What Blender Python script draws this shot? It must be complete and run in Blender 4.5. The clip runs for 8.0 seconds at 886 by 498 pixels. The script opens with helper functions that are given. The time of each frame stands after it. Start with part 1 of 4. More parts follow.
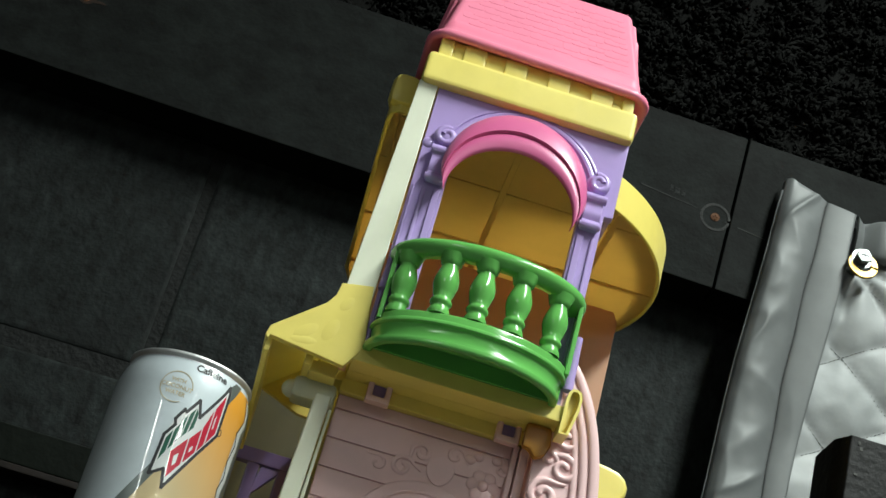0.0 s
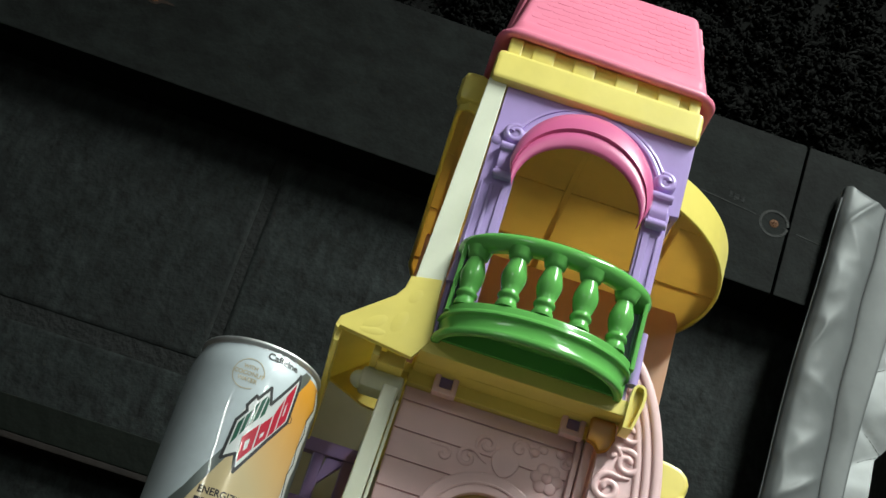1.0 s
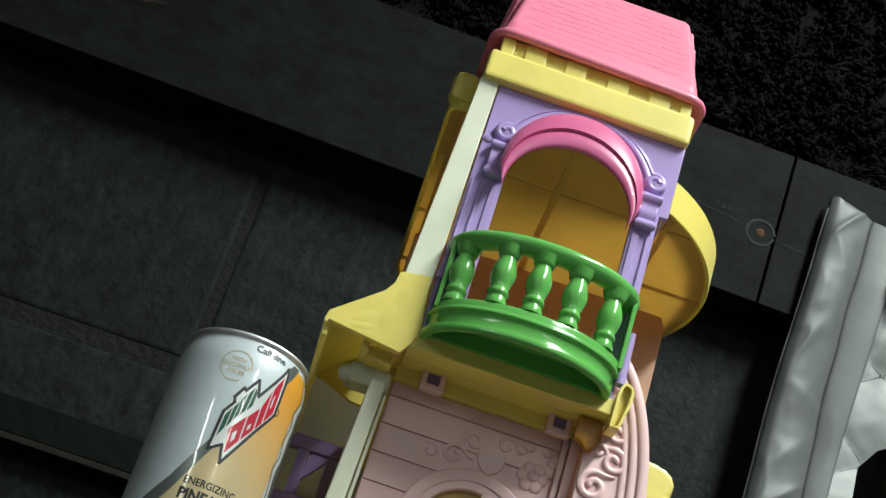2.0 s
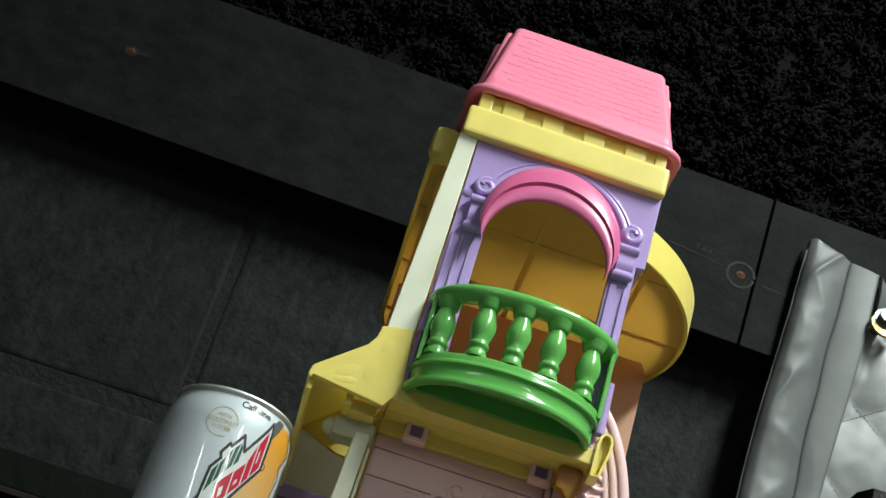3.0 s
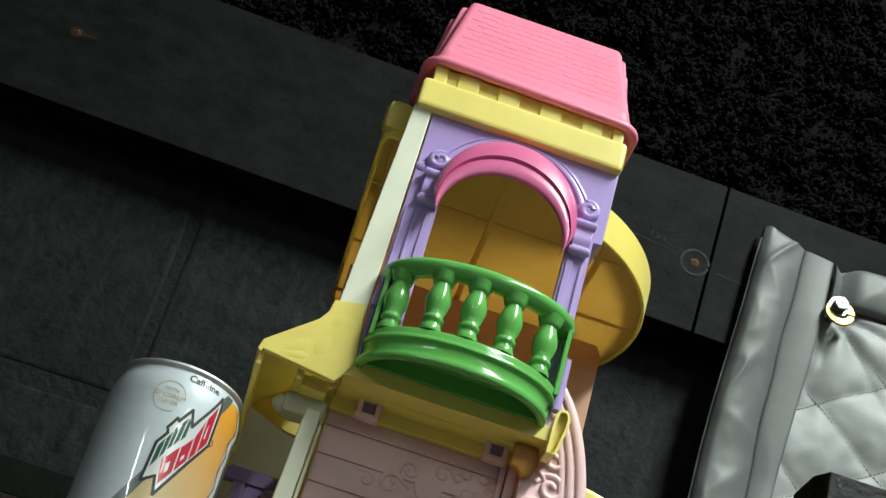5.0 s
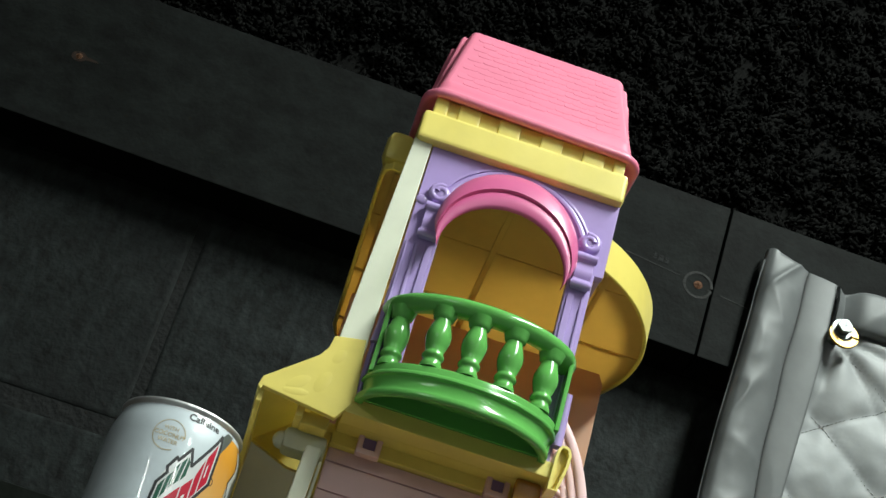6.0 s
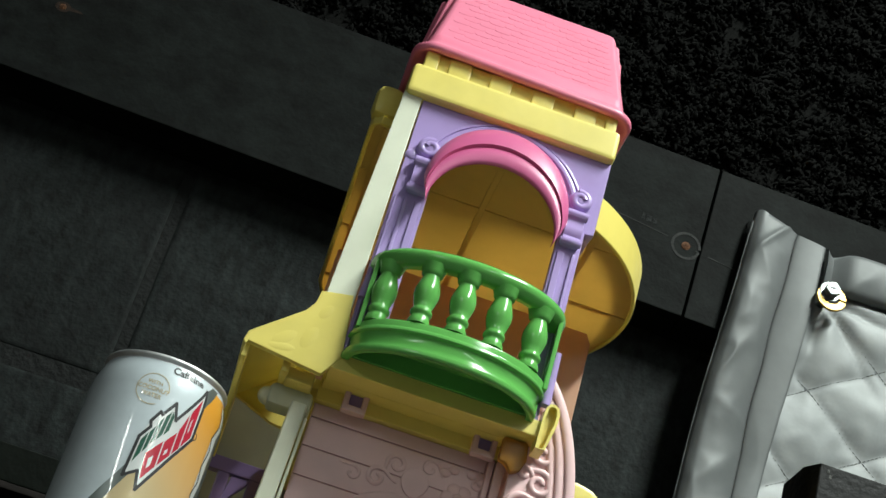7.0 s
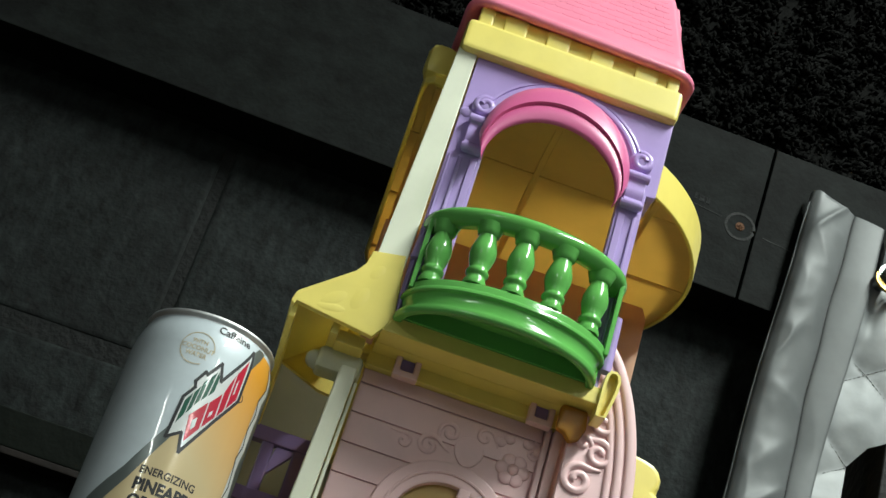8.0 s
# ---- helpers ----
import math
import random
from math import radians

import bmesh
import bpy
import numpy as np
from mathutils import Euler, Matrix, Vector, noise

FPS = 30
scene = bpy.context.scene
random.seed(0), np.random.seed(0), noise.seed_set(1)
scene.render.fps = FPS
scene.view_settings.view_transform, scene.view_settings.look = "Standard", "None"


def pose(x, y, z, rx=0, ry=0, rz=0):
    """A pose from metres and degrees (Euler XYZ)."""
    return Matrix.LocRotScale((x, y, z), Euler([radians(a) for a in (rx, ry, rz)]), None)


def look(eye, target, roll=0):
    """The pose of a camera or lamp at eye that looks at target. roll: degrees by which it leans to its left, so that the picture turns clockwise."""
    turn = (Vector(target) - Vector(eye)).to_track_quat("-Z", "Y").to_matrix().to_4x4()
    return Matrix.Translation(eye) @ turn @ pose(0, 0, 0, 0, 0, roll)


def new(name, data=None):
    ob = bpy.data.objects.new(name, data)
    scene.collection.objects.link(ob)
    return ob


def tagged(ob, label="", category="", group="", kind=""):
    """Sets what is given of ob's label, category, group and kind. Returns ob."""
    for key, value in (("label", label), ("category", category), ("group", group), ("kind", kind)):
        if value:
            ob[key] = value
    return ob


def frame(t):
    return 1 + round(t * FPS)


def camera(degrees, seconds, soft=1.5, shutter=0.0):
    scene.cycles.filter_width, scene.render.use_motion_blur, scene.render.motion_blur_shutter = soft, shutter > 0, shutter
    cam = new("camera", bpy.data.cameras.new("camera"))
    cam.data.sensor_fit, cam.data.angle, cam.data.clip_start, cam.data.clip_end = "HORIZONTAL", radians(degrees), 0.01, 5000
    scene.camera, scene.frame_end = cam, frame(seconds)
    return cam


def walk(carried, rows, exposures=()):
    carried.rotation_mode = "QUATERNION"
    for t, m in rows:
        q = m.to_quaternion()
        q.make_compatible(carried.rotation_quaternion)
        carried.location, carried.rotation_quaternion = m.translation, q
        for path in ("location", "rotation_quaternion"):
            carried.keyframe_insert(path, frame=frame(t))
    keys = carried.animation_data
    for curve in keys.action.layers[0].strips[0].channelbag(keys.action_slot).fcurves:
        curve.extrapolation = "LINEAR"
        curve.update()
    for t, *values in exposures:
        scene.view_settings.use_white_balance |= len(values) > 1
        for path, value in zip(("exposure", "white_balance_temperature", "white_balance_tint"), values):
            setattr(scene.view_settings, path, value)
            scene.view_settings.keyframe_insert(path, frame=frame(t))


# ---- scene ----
cam = camera(29.72, 8.0, soft=1.5)
PATH = [
    (0, look((-0.0506, -0.6517, -0.1109), (-0.0210, -0.0368, 0.2225), 15.85)),
    (0.5, look((-0.0526, -0.6580, -0.1186), (-0.0334, -0.0401, 0.2097), 15.24)),
    (1, look((-0.0581, -0.6551, -0.1253), (-0.0482, -0.0397, 0.2080), 17.63)),
    (1.2, look((-0.0571, -0.6531, -0.1267), (-0.0473, -0.0381, 0.2076), 17.61)),
    (2.3, look((-0.0592, -0.6512, -0.1346), (-0.0433, -0.0418, 0.2095), 18.53)),
    (2.5, look((-0.0557, -0.6546, -0.1325), (-0.0369, -0.0468, 0.2144), 17.94)),
    (3, look((-0.0581, -0.6692, -0.1317), (-0.0436, -0.0650, 0.2215), 17.66)),
    (3.5, look((-0.0657, -0.6785, -0.1312), (-0.0475, -0.0767, 0.2259), 17.97)),
    (4, look((-0.0646, -0.6686, -0.1346), (-0.0391, -0.0676, 0.2234), 17.96)),
    (4.5, look((-0.0583, -0.6551, -0.1360), (-0.0247, -0.0553, 0.2233), 17.31)),
    (4.7, look((-0.0552, -0.6467, -0.1380), (-0.0203, -0.0486, 0.2241), 17.05)),
    (5.8, look((-0.0551, -0.6500, -0.1274), (-0.0235, -0.0510, 0.2336), 16.53)),
    (6, look((-0.0571, -0.6521, -0.1238), (-0.0259, -0.0540, 0.2386), 16.84)),
    (6.5, look((-0.0570, -0.6510, -0.1203), (-0.0197, -0.0499, 0.2364), 16.68)),
    (7, look((-0.0586, -0.6418, -0.1219), (-0.0152, -0.0378, 0.2292), 16.94)),
    (7.5, look((-0.0598, -0.6261, -0.1264), (-0.0187, -0.0216, 0.2242), 17.58)),
    (8, look((-0.0596, -0.6041, -0.1268), (-0.0300, 0.0008, 0.2242), 17.98)),
]
walk(cam, PATH)

# ---- light ----
world = bpy.data.worlds.new("room_air")
scene.world = world
world.use_nodes = True
world.node_tree.nodes["Background"].inputs[0].default_value = (0.02, 0.022, 0.025, 1)
world.node_tree.nodes["Background"].inputs[1].default_value = 0.25


def tube_lamp(x, y, z, length, watts, width=0.06):
    data = bpy.data.lights.new("tube_light", "AREA")
    data.shape, data.size, data.size_y, data.energy = "RECTANGLE", width, length, watts
    data.color = (0.915, 1.0, 0.935)
    ob = new("tube_light", data)
    ob.matrix_world = pose(x, y, z)
    return ob


tube_lamp(0.62, -0.80, 1.46, 1.1, 63, 0.12)
tube_lamp(0.8, -2.9, 1.25, 2.0, 17, 0.025)
tube_lamp(-1.35, -2.9, 1.25, 1.4, 20, 0.035)
scene.view_settings.exposure = 0.0

# ---- materials ----


def nodes(name):
    m = bpy.data.materials.new(name)
    m.use_nodes = True
    nt = m.node_tree
    return m, nt, nt.nodes["Principled BSDF"]


def tint(nt, base, other, scale, detail=4.0, lo=0.35, hi=0.7, rough=0.6):
    """A colour that wanders between base and other, by noise in object space."""
    co = nt.nodes.new("ShaderNodeTexCoord")
    nz = nt.nodes.new("ShaderNodeTexNoise")
    nz.inputs["Scale"].default_value, nz.inputs["Detail"].default_value, nz.inputs["Roughness"].default_value = scale, detail, rough
    nt.links.new(co.outputs["Object"], nz.inputs["Vector"])
    cr = nt.nodes.new("ShaderNodeValToRGB")
    cr.color_ramp.elements[0].position, cr.color_ramp.elements[1].position = lo, hi
    cr.color_ramp.elements[0].color, cr.color_ramp.elements[1].color = (*base, 1), (*other, 1)
    nt.links.new(nz.outputs["Fac"], cr.inputs["Fac"])
    return co, nz, cr


def relief(nt, bsdf, co, scale, strength, dist=0.0004, detail=3.0, kind="noise"):
    if kind == "noise":
        nz = nt.nodes.new("ShaderNodeTexNoise")
        nz.inputs["Scale"].default_value, nz.inputs["Detail"].default_value = scale, detail
        out = nz.outputs["Fac"]
    else:
        nz = nt.nodes.new("ShaderNodeTexVoronoi")
        nz.inputs["Scale"].default_value = scale
        out = nz.outputs["Distance"]
    nt.links.new(co.outputs["Object"], nz.inputs["Vector"])
    bp = nt.nodes.new("ShaderNodeBump")
    bp.inputs["Strength"].default_value, bp.inputs["Distance"].default_value = strength, dist
    nt.links.new(out, bp.inputs["Height"])
    nt.links.new(bp.outputs["Normal"], bsdf.inputs["Normal"])
    return bp


def plastic(name, col, rough=0.3, glow=0.0, worn=0.9):
    """Moulded toy plastic; glow is how much light passes through the thin shell."""
    m, nt, b = nodes(name)
    other = tuple(c * worn for c in col)
    co, nz, cr = tint(nt, col, other, 38, 5, 0.4, 0.75)
    nt.links.new(cr.outputs["Color"], b.inputs["Base Color"])
    rr = nt.nodes.new("ShaderNodeMapRange")
    n2 = nt.nodes.new("ShaderNodeTexNoise")
    n2.inputs["Scale"].default_value, n2.inputs["Detail"].default_value = 120, 6
    nt.links.new(co.outputs["Object"], n2.inputs["Vector"])
    nt.links.new(n2.outputs["Fac"], rr.inputs["Value"])
    rr.inputs["To Min"].default_value, rr.inputs["To Max"].default_value = rough * 0.75, rough * 1.35
    nt.links.new(rr.outputs["Result"], b.inputs["Roughness"])
    relief(nt, b, co, 90, 0.12, 0.0006)
    b.inputs["IOR"].default_value = 1.5
    if glow:
        tr = nt.nodes.new("ShaderNodeBsdfTranslucent")
        nt.links.new(cr.outputs["Color"], tr.inputs["Color"])
        mx = nt.nodes.new("ShaderNodeMixShader")
        mx.inputs[0].default_value = glow
        nt.links.new(b.outputs[0], mx.inputs[1])
        nt.links.new(tr.outputs[0], mx.inputs[2])
        nt.links.new(mx.outputs[0], nt.nodes["Material Output"].inputs["Surface"])
    return m


YELLOW = plastic("yellow_plastic", (0.83, 0.69, 0.17), 0.34, 0.03)
YELLOW_SHELL = plastic("yellow_shell_plastic", (0.78, 0.58, 0.23), 0.32, 0.55)
LILAC = plastic("lilac_plastic", (0.46, 0.34, 0.68), 0.19, 0.05)
PURPLE = plastic("purple_plastic", (0.25, 0.17, 0.38), 0.3)
PINK = plastic("hot_pink_plastic", (0.61, 0.122, 0.285), 0.33, 0.05)
ROOF = plastic("coral_pink_plastic", (0.86, 0.245, 0.37), 0.36, 0.15)
BLUSH = plastic("pale_pink_plastic", (0.82, 0.55, 0.56), 0.34, 0.04)
PEACH = plastic("peach_plastic", (0.76, 0.44, 0.29), 0.32, 0.45)
GREEN = plastic("green_plastic", (0.135, 0.44, 0.1), 0.14, 0.04)
CREAM = plastic("ivory_plastic", (0.82, 0.84, 0.68), 0.35, 0.1)
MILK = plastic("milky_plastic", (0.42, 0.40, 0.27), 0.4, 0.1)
HAZE = plastic("hazy_ivory_plastic", (0.68, 0.70, 0.52), 0.5, 0.35)
ORANGE = plastic("amber_plastic", (0.52, 0.24, 0.025), 0.2, 0.3)
DARKHOLE = plastic("dark_peg_plastic", (0.05, 0.04, 0.06), 0.4)


def painted(name, a, b_, scale, rough, bump, bscale, fine=0.0, stretch=1.0, deep=1.0):
    m, nt, b = nodes(name)
    co, nz, cr = tint(nt, a, b_, scale, 8, 0.3, 0.75)
    info = nt.nodes.new("ShaderNodeObjectInfo")
    mul = nt.nodes.new("ShaderNodeMixRGB")
    mul.blend_type = "MULTIPLY"
    mul.inputs[0].default_value = 1
    rng = nt.nodes.new("ShaderNodeMapRange")
    rng.inputs["To Min"].default_value, rng.inputs["To Max"].default_value = 0.8, 1.2
    nt.links.new(info.outputs["Random"], rng.inputs["Value"])
    nt.links.new(cr.outputs["Color"], mul.inputs[1])
    nt.links.new(rng.outputs["Result"], mul.inputs[2])
    col = mul.outputs[0]
    if fine:
        # fine speckle, drawn out along the height where the surface is streaked
        mp = nt.nodes.new("ShaderNodeMapping")
        mp.inputs["Scale"].default_value = (1, 1, stretch)
        nt.links.new(co.outputs["Object"], mp.inputs["Vector"])
        sp = nt.nodes.new("ShaderNodeTexNoise")
        sp.inputs["Scale"].default_value, sp.inputs["Detail"].default_value, sp.inputs["Roughness"].default_value = fine, 6, 0.75
        nt.links.new(mp.outputs[0], sp.inputs["Vector"])
        r2 = nt.nodes.new("ShaderNodeMapRange")
        r2.inputs["From Min"].default_value, r2.inputs["From Max"].default_value = 0.35, 0.68
        r2.inputs["To Min"].default_value, r2.inputs["To Max"].default_value = 0.3 / deep, 2.3 * deep
        nt.links.new(sp.outputs["Fac"], r2.inputs["Value"])
        m2 = nt.nodes.new("ShaderNodeMixRGB")
        m2.blend_type = "MULTIPLY"
        m2.inputs[0].default_value = 1
        nt.links.new(col, m2.inputs[1])
        nt.links.new(r2.outputs["Result"], m2.inputs[2])
        col = m2.outputs[0]
    nt.links.new(col, b.inputs["Base Color"])
    b.inputs["Roughness"].default_value = rough
    b.inputs["Specular IOR Level"].default_value = 0.25
    relief(nt, b, co, bscale, bump, 0.003, 8)
    return m


BLOCK = painted("black_painted_block", (0.0018, 0.0025, 0.0024), (0.005, 0.0064, 0.0063), 30, 0.72, 0.35, 200, 95, 0.6, 2.0)
MORTAR = painted("black_painted_mortar", (0.003, 0.004, 0.0038), (0.008, 0.009, 0.009), 80, 0.8, 0.6, 200)
BOARD = painted("charcoal_painted_wood", (0.0018, 0.0024, 0.0022), (0.0039, 0.0048, 0.0045), 14, 0.75, 0.15, 300, 40, 1.6)
GREENWOOD = painted("dark_green_painted_wood", (0.0016, 0.003, 0.0018), (0.004, 0.0065, 0.004), 30, 0.55, 0.3, 90)
BROWNWOOD = painted("bare_brown_wood", (0.006, 0.0037, 0.0028), (0.014, 0.009, 0.007), 60, 0.7, 0.4, 90)
PLASTER = painted("grey_room_paint", (0.2, 0.2, 0.196), (0.25, 0.25, 0.244), 3, 0.8, 0.2, 40)
FLOORMAT = painted("dark_concrete", (0.13, 0.13, 0.126), (0.18, 0.18, 0.174), 5, 0.75, 0.3, 60)
SHELF = painted("dark_stained_shelf_wood", (0.035, 0.028, 0.022), (0.06, 0.05, 0.04), 20, 0.55, 0.3, 70)
PILE = painted("black_carpet_pile", (0.0036, 0.0038, 0.0036), (0.0068, 0.007, 0.0067), 45, 0.95, 0.3, 300)
BLACKBOX = painted("black_scuffed_plastic", (0.002, 0.002, 0.0022), (0.005, 0.005, 0.0055), 40, 0.6, 0.3, 200)
RUST = painted("rusty_screw_steel", (0.05, 0.02, 0.008), (0.13, 0.055, 0.022), 400, 0.7, 0.5, 800)
STAIN = painted("brown_rust_stain", (0.004, 0.003, 0.0024), (0.022, 0.011, 0.006), 260, 0.85, 0.2, 500)
SCRATCH = painted("grey_scratched_paint", (0.017, 0.0175, 0.0172), (0.036, 0.037, 0.036), 160, 0.8, 0.3, 500)
SCUFF = painted("pale_grey_scuff", (0.07, 0.072, 0.07), (0.12, 0.12, 0.115), 300, 0.8, 0.3, 500)

PILE.node_tree.nodes["Principled BSDF"].inputs["Specular IOR Level"].default_value = 0.05
BLOCK.node_tree.nodes["Principled BSDF"].inputs["Specular IOR Level"].default_value = 0.18
GREENWOOD.node_tree.nodes["Principled BSDF"].inputs["Specular IOR Level"].default_value = 0.1
BOARD.node_tree.nodes["Principled BSDF"].inputs["Specular IOR Level"].default_value = 0.12


def metal(name, col, rough):
    m, nt, b = nodes(name)
    co, nz, cr = tint(nt, col, tuple(c * 0.8 for c in col), 90, 5)
    nt.links.new(cr.outputs["Color"], b.inputs["Base Color"])
    b.inputs["Metallic"].default_value, b.inputs["Roughness"].default_value = 1.0, rough
    relief(nt, b, co, 400, 0.1, 0.0003)
    return m


ALU = metal("brushed_aluminium", (0.80, 0.81, 0.82), 0.5)
ZINC = metal("zinc_plated_steel", (0.24, 0.265, 0.26), 0.42)
BRASS = metal("brass", (0.36, 0.235, 0.075), 0.4)


def ink(name, col, rough=0.3, metallic=0.0):
    m, nt, b = nodes(name)
    co, nz, cr = tint(nt, col, tuple(c * 0.88 for c in col), 60, 3)
    nt.links.new(cr.outputs["Color"], b.inputs["Base Color"])
    b.inputs["Roughness"].default_value, b.inputs["Metallic"].default_value = rough, metallic
    b.inputs["Coat Weight"].default_value, b.inputs["Coat Roughness"].default_value = 0.6, 0.045
    return m


CANSILVER = ink("pale_silver_can_print", (0.52, 0.58, 0.62), 0.5, 0.1)
CANGREY = ink("grey_can_print", (0.13, 0.15, 0.145), 0.32, 0.4)
CANWHITE = ink("white_can_print", (0.72, 0.74, 0.74), 0.3, 0.2)
CANBLACK = ink("black_can_print", (0.012, 0.012, 0.014), 0.6)
CANBLACK.node_tree.nodes["Principled BSDF"].inputs["Coat Weight"].default_value = 0.1
CANRED = ink("red_can_print", (0.48, 0.015, 0.04))
CANGREEN = ink("dark_green_can_print", (0.012, 0.09, 0.055))
CANGOLD = ink("gold_can_print", (0.52, 0.43, 0.26), 0.35, 0.3)
# orange field that fades to pale gold, along the can's height and round it
CANORANGE, _nt, _b = nodes("orange_can_print")
_co = _nt.nodes.new("ShaderNodeTexCoord")
_sep = _nt.nodes.new("ShaderNodeSeparateXYZ")
_nt.links.new(_co.outputs["Object"], _sep.inputs[0])
_ma = _nt.nodes.new("ShaderNodeMath")
_ma.operation = "MULTIPLY_ADD"
_ma.inputs[1].default_value, _ma.inputs[2].default_value = 0.9, 0.0
_nt.links.new(_sep.outputs["X"], _ma.inputs[0])
_mb = _nt.nodes.new("ShaderNodeMath")
_mb.operation = "ADD"
_nt.links.new(_ma.outputs[0], _mb.inputs[0])
_nt.links.new(_sep.outputs["Z"], _mb.inputs[1])
_mr = _nt.nodes.new("ShaderNodeMapRange")
_mr.inputs["From Min"].default_value, _mr.inputs["From Max"].default_value = 0.105, 0.162
_nt.links.new(_mb.outputs[0], _mr.inputs["Value"])
_cr = _nt.nodes.new("ShaderNodeValToRGB")
_cr.color_ramp.elements[0].color, _cr.color_ramp.elements[1].color = (0.53, 0.42, 0.24, 1), (0.74, 0.33, 0.035, 1)
_nt.links.new(_mr.outputs[0], _cr.inputs["Fac"])
_nt.links.new(_cr.outputs["Color"], _b.inputs["Base Color"])
_b.inputs["Roughness"].default_value, _b.inputs["Metallic"].default_value = 0.35, 0.15
_b.inputs["Coat Weight"].default_value, _b.inputs["Coat Roughness"].default_value = 0.6, 0.08

CLOTH, _nt, _b = nodes("silver_grey_coated_cloth")
_co, _nz, _cr = tint(_nt, (0.24, 0.253, 0.257), (0.31, 0.321, 0.324), 22, 6)
_nt.links.new(_cr.outputs["Color"], _b.inputs["Base Color"])
_b.inputs["Roughness"].default_value, _b.inputs["Metallic"].default_value = 0.58, 0.06
relief(_nt, _b, _co, 45, 0.1, 0.005, 3)
HEM, _nt, _b = nodes("grey_nylon_hem")
_co, _nz, _cr = tint(_nt, (0.10, 0.107, 0.109), (0.13, 0.138, 0.14), 26, 6)
_nt.links.new(_cr.outputs["Color"], _b.inputs["Base Color"])
_b.inputs["Roughness"].default_value, _b.inputs["Metallic"].default_value = 0.54, 0.06
relief(_nt, _b, _co, 34, 0.09, 0.005, 3)
THREAD = ink("dark_grey_thread", (0.06, 0.06, 0.062), 0.8)

# ---- builders; they work in millimetres ----


def part(name, bm, mat, parent=None, label="", smooth=35):
    bmesh.ops.transform(bm, matrix=Matrix.Scale(0.001, 4), verts=bm.verts)
    bmesh.ops.recalc_face_normals(bm, faces=bm.faces)
    me = bpy.data.meshes.new(name)
    bm.to_mesh(me)
    split = []
    if smooth == 35:
        # broad faces stay flat beside their rounded edges
        bm.normal_update()
        area = {f: f.calc_area() ** 2 for f in bm.faces}
        for f in bm.faces:
            for lp in f.loops:
                n_ = Vector()
                for g in lp.vert.link_faces:
                    if g.normal.dot(f.normal) > 0.75:
                        n_ += g.normal * area[g]
                split.append(n_.normalized() if n_.length > 1e-24 else f.normal.copy())
    bm.free()
    if smooth:
        me.polygons.foreach_set("use_smooth", [True] * len(me.polygons))
        me.set_sharp_from_angle(angle=radians(smooth))
    if split:
        me.normals_split_custom_set(split)
    me.materials.append(mat)
    ob = new(name, me)
    if parent:
        ob.parent = parent
    if label:
        ob["label"] = label
    return ob


def shared(name, me, parent, x, y, z):
    """One more piece on a mesh that is already there, at a place in millimetres."""
    ob = new(name, me)
    ob.parent = parent
    ob.location = (x / 1000, y / 1000, z / 1000)
    return ob


def soften(bm, width, seg=2, angle=30):
    if width:
        bmesh.ops.recalc_face_normals(bm, faces=bm.faces)
        es = [e for e in bm.edges if len(e.link_faces) == 2 and e.calc_face_angle(0) > radians(angle)]
        bmesh.ops.bevel(bm, geom=es, offset=width, segments=seg, affect="EDGES", profile=0.5, clamp_overlap=True)
    return bm


def box(x0, x1, y0, y1, z0, z1, bev=0.6):
    bm = bmesh.new()
    bmesh.ops.create_cube(bm, size=1)
    for v in bm.verts:
        v.co = ((x0 + x1) / 2 + v.co.x * (x1 - x0), (y0 + y1) / 2 + v.co.y * (y1 - y0), (z0 + z1) / 2 + v.co.z * (z1 - z0))
    return soften(bm, bev)


def prism(pts, a0, a1, bev=0.6, axis="y"):
    """A polygon of (x, z), pulled along y; or of (y, z), pulled along x; or of (x, y), pulled along z."""
    bm = bmesh.new()
    put = {"y": lambda p, a: (p[0], a, p[1]), "x": lambda p, a: (a, p[0], p[1]), "z": lambda p, a: (p[0], p[1], a)}[axis]
    lo, hi = [bm.verts.new(put(p, a0)) for p in pts], [bm.verts.new(put(p, a1)) for p in pts]
    bm.faces.new(lo), bm.faces.new(hi[::-1])
    n = len(pts)
    for i in range(n):
        bm.faces.new((lo[i], hi[i], hi[(i + 1) % n], lo[(i + 1) % n]))
    bmesh.ops.recalc_face_normals(bm, faces=bm.faces)
    return soften(bm, bev)


def strip(outer, inner, a0, a1, bev=0.5, axis="y", closed=False):
    """A wall between two lines of equally many points."""
    bm = bmesh.new()
    put = {"y": lambda p, a: (p[0], a, p[1]), "z": lambda p, a: (p[0], p[1], a)}[axis]
    rows = [[bm.verts.new(put(p, a)) for p in line] for line, a in ((outer, a0), (inner, a0), (inner, a1), (outer, a1))]
    n = len(outer)
    for i in range(n if closed else n - 1):
        j = (i + 1) % n
        for k in range(4):
            a, b = rows[k], rows[(k + 1) % 4]
            bm.faces.new((a[i], b[i], b[j], a[j]))
    if not closed:
        bm.faces.new([r[0] for r in rows]), bm.faces.new([r[-1] for r in rows][::-1])
    bmesh.ops.recalc_face_normals(bm, faces=bm.faces)
    return soften(bm, bev)


def lofted(lines, closed=False):
    """A skin over lines of equally many 3D points."""
    bm = bmesh.new()
    vs = [[bm.verts.new(p) for p in line] for line in lines]
    n = len(vs[0])
    for a, b in zip(vs, vs[1:]):
        for i in range(n if closed else n - 1):
            bm.faces.new((a[i], b[i], b[(i + 1) % n], a[(i + 1) % n]))
    return bm


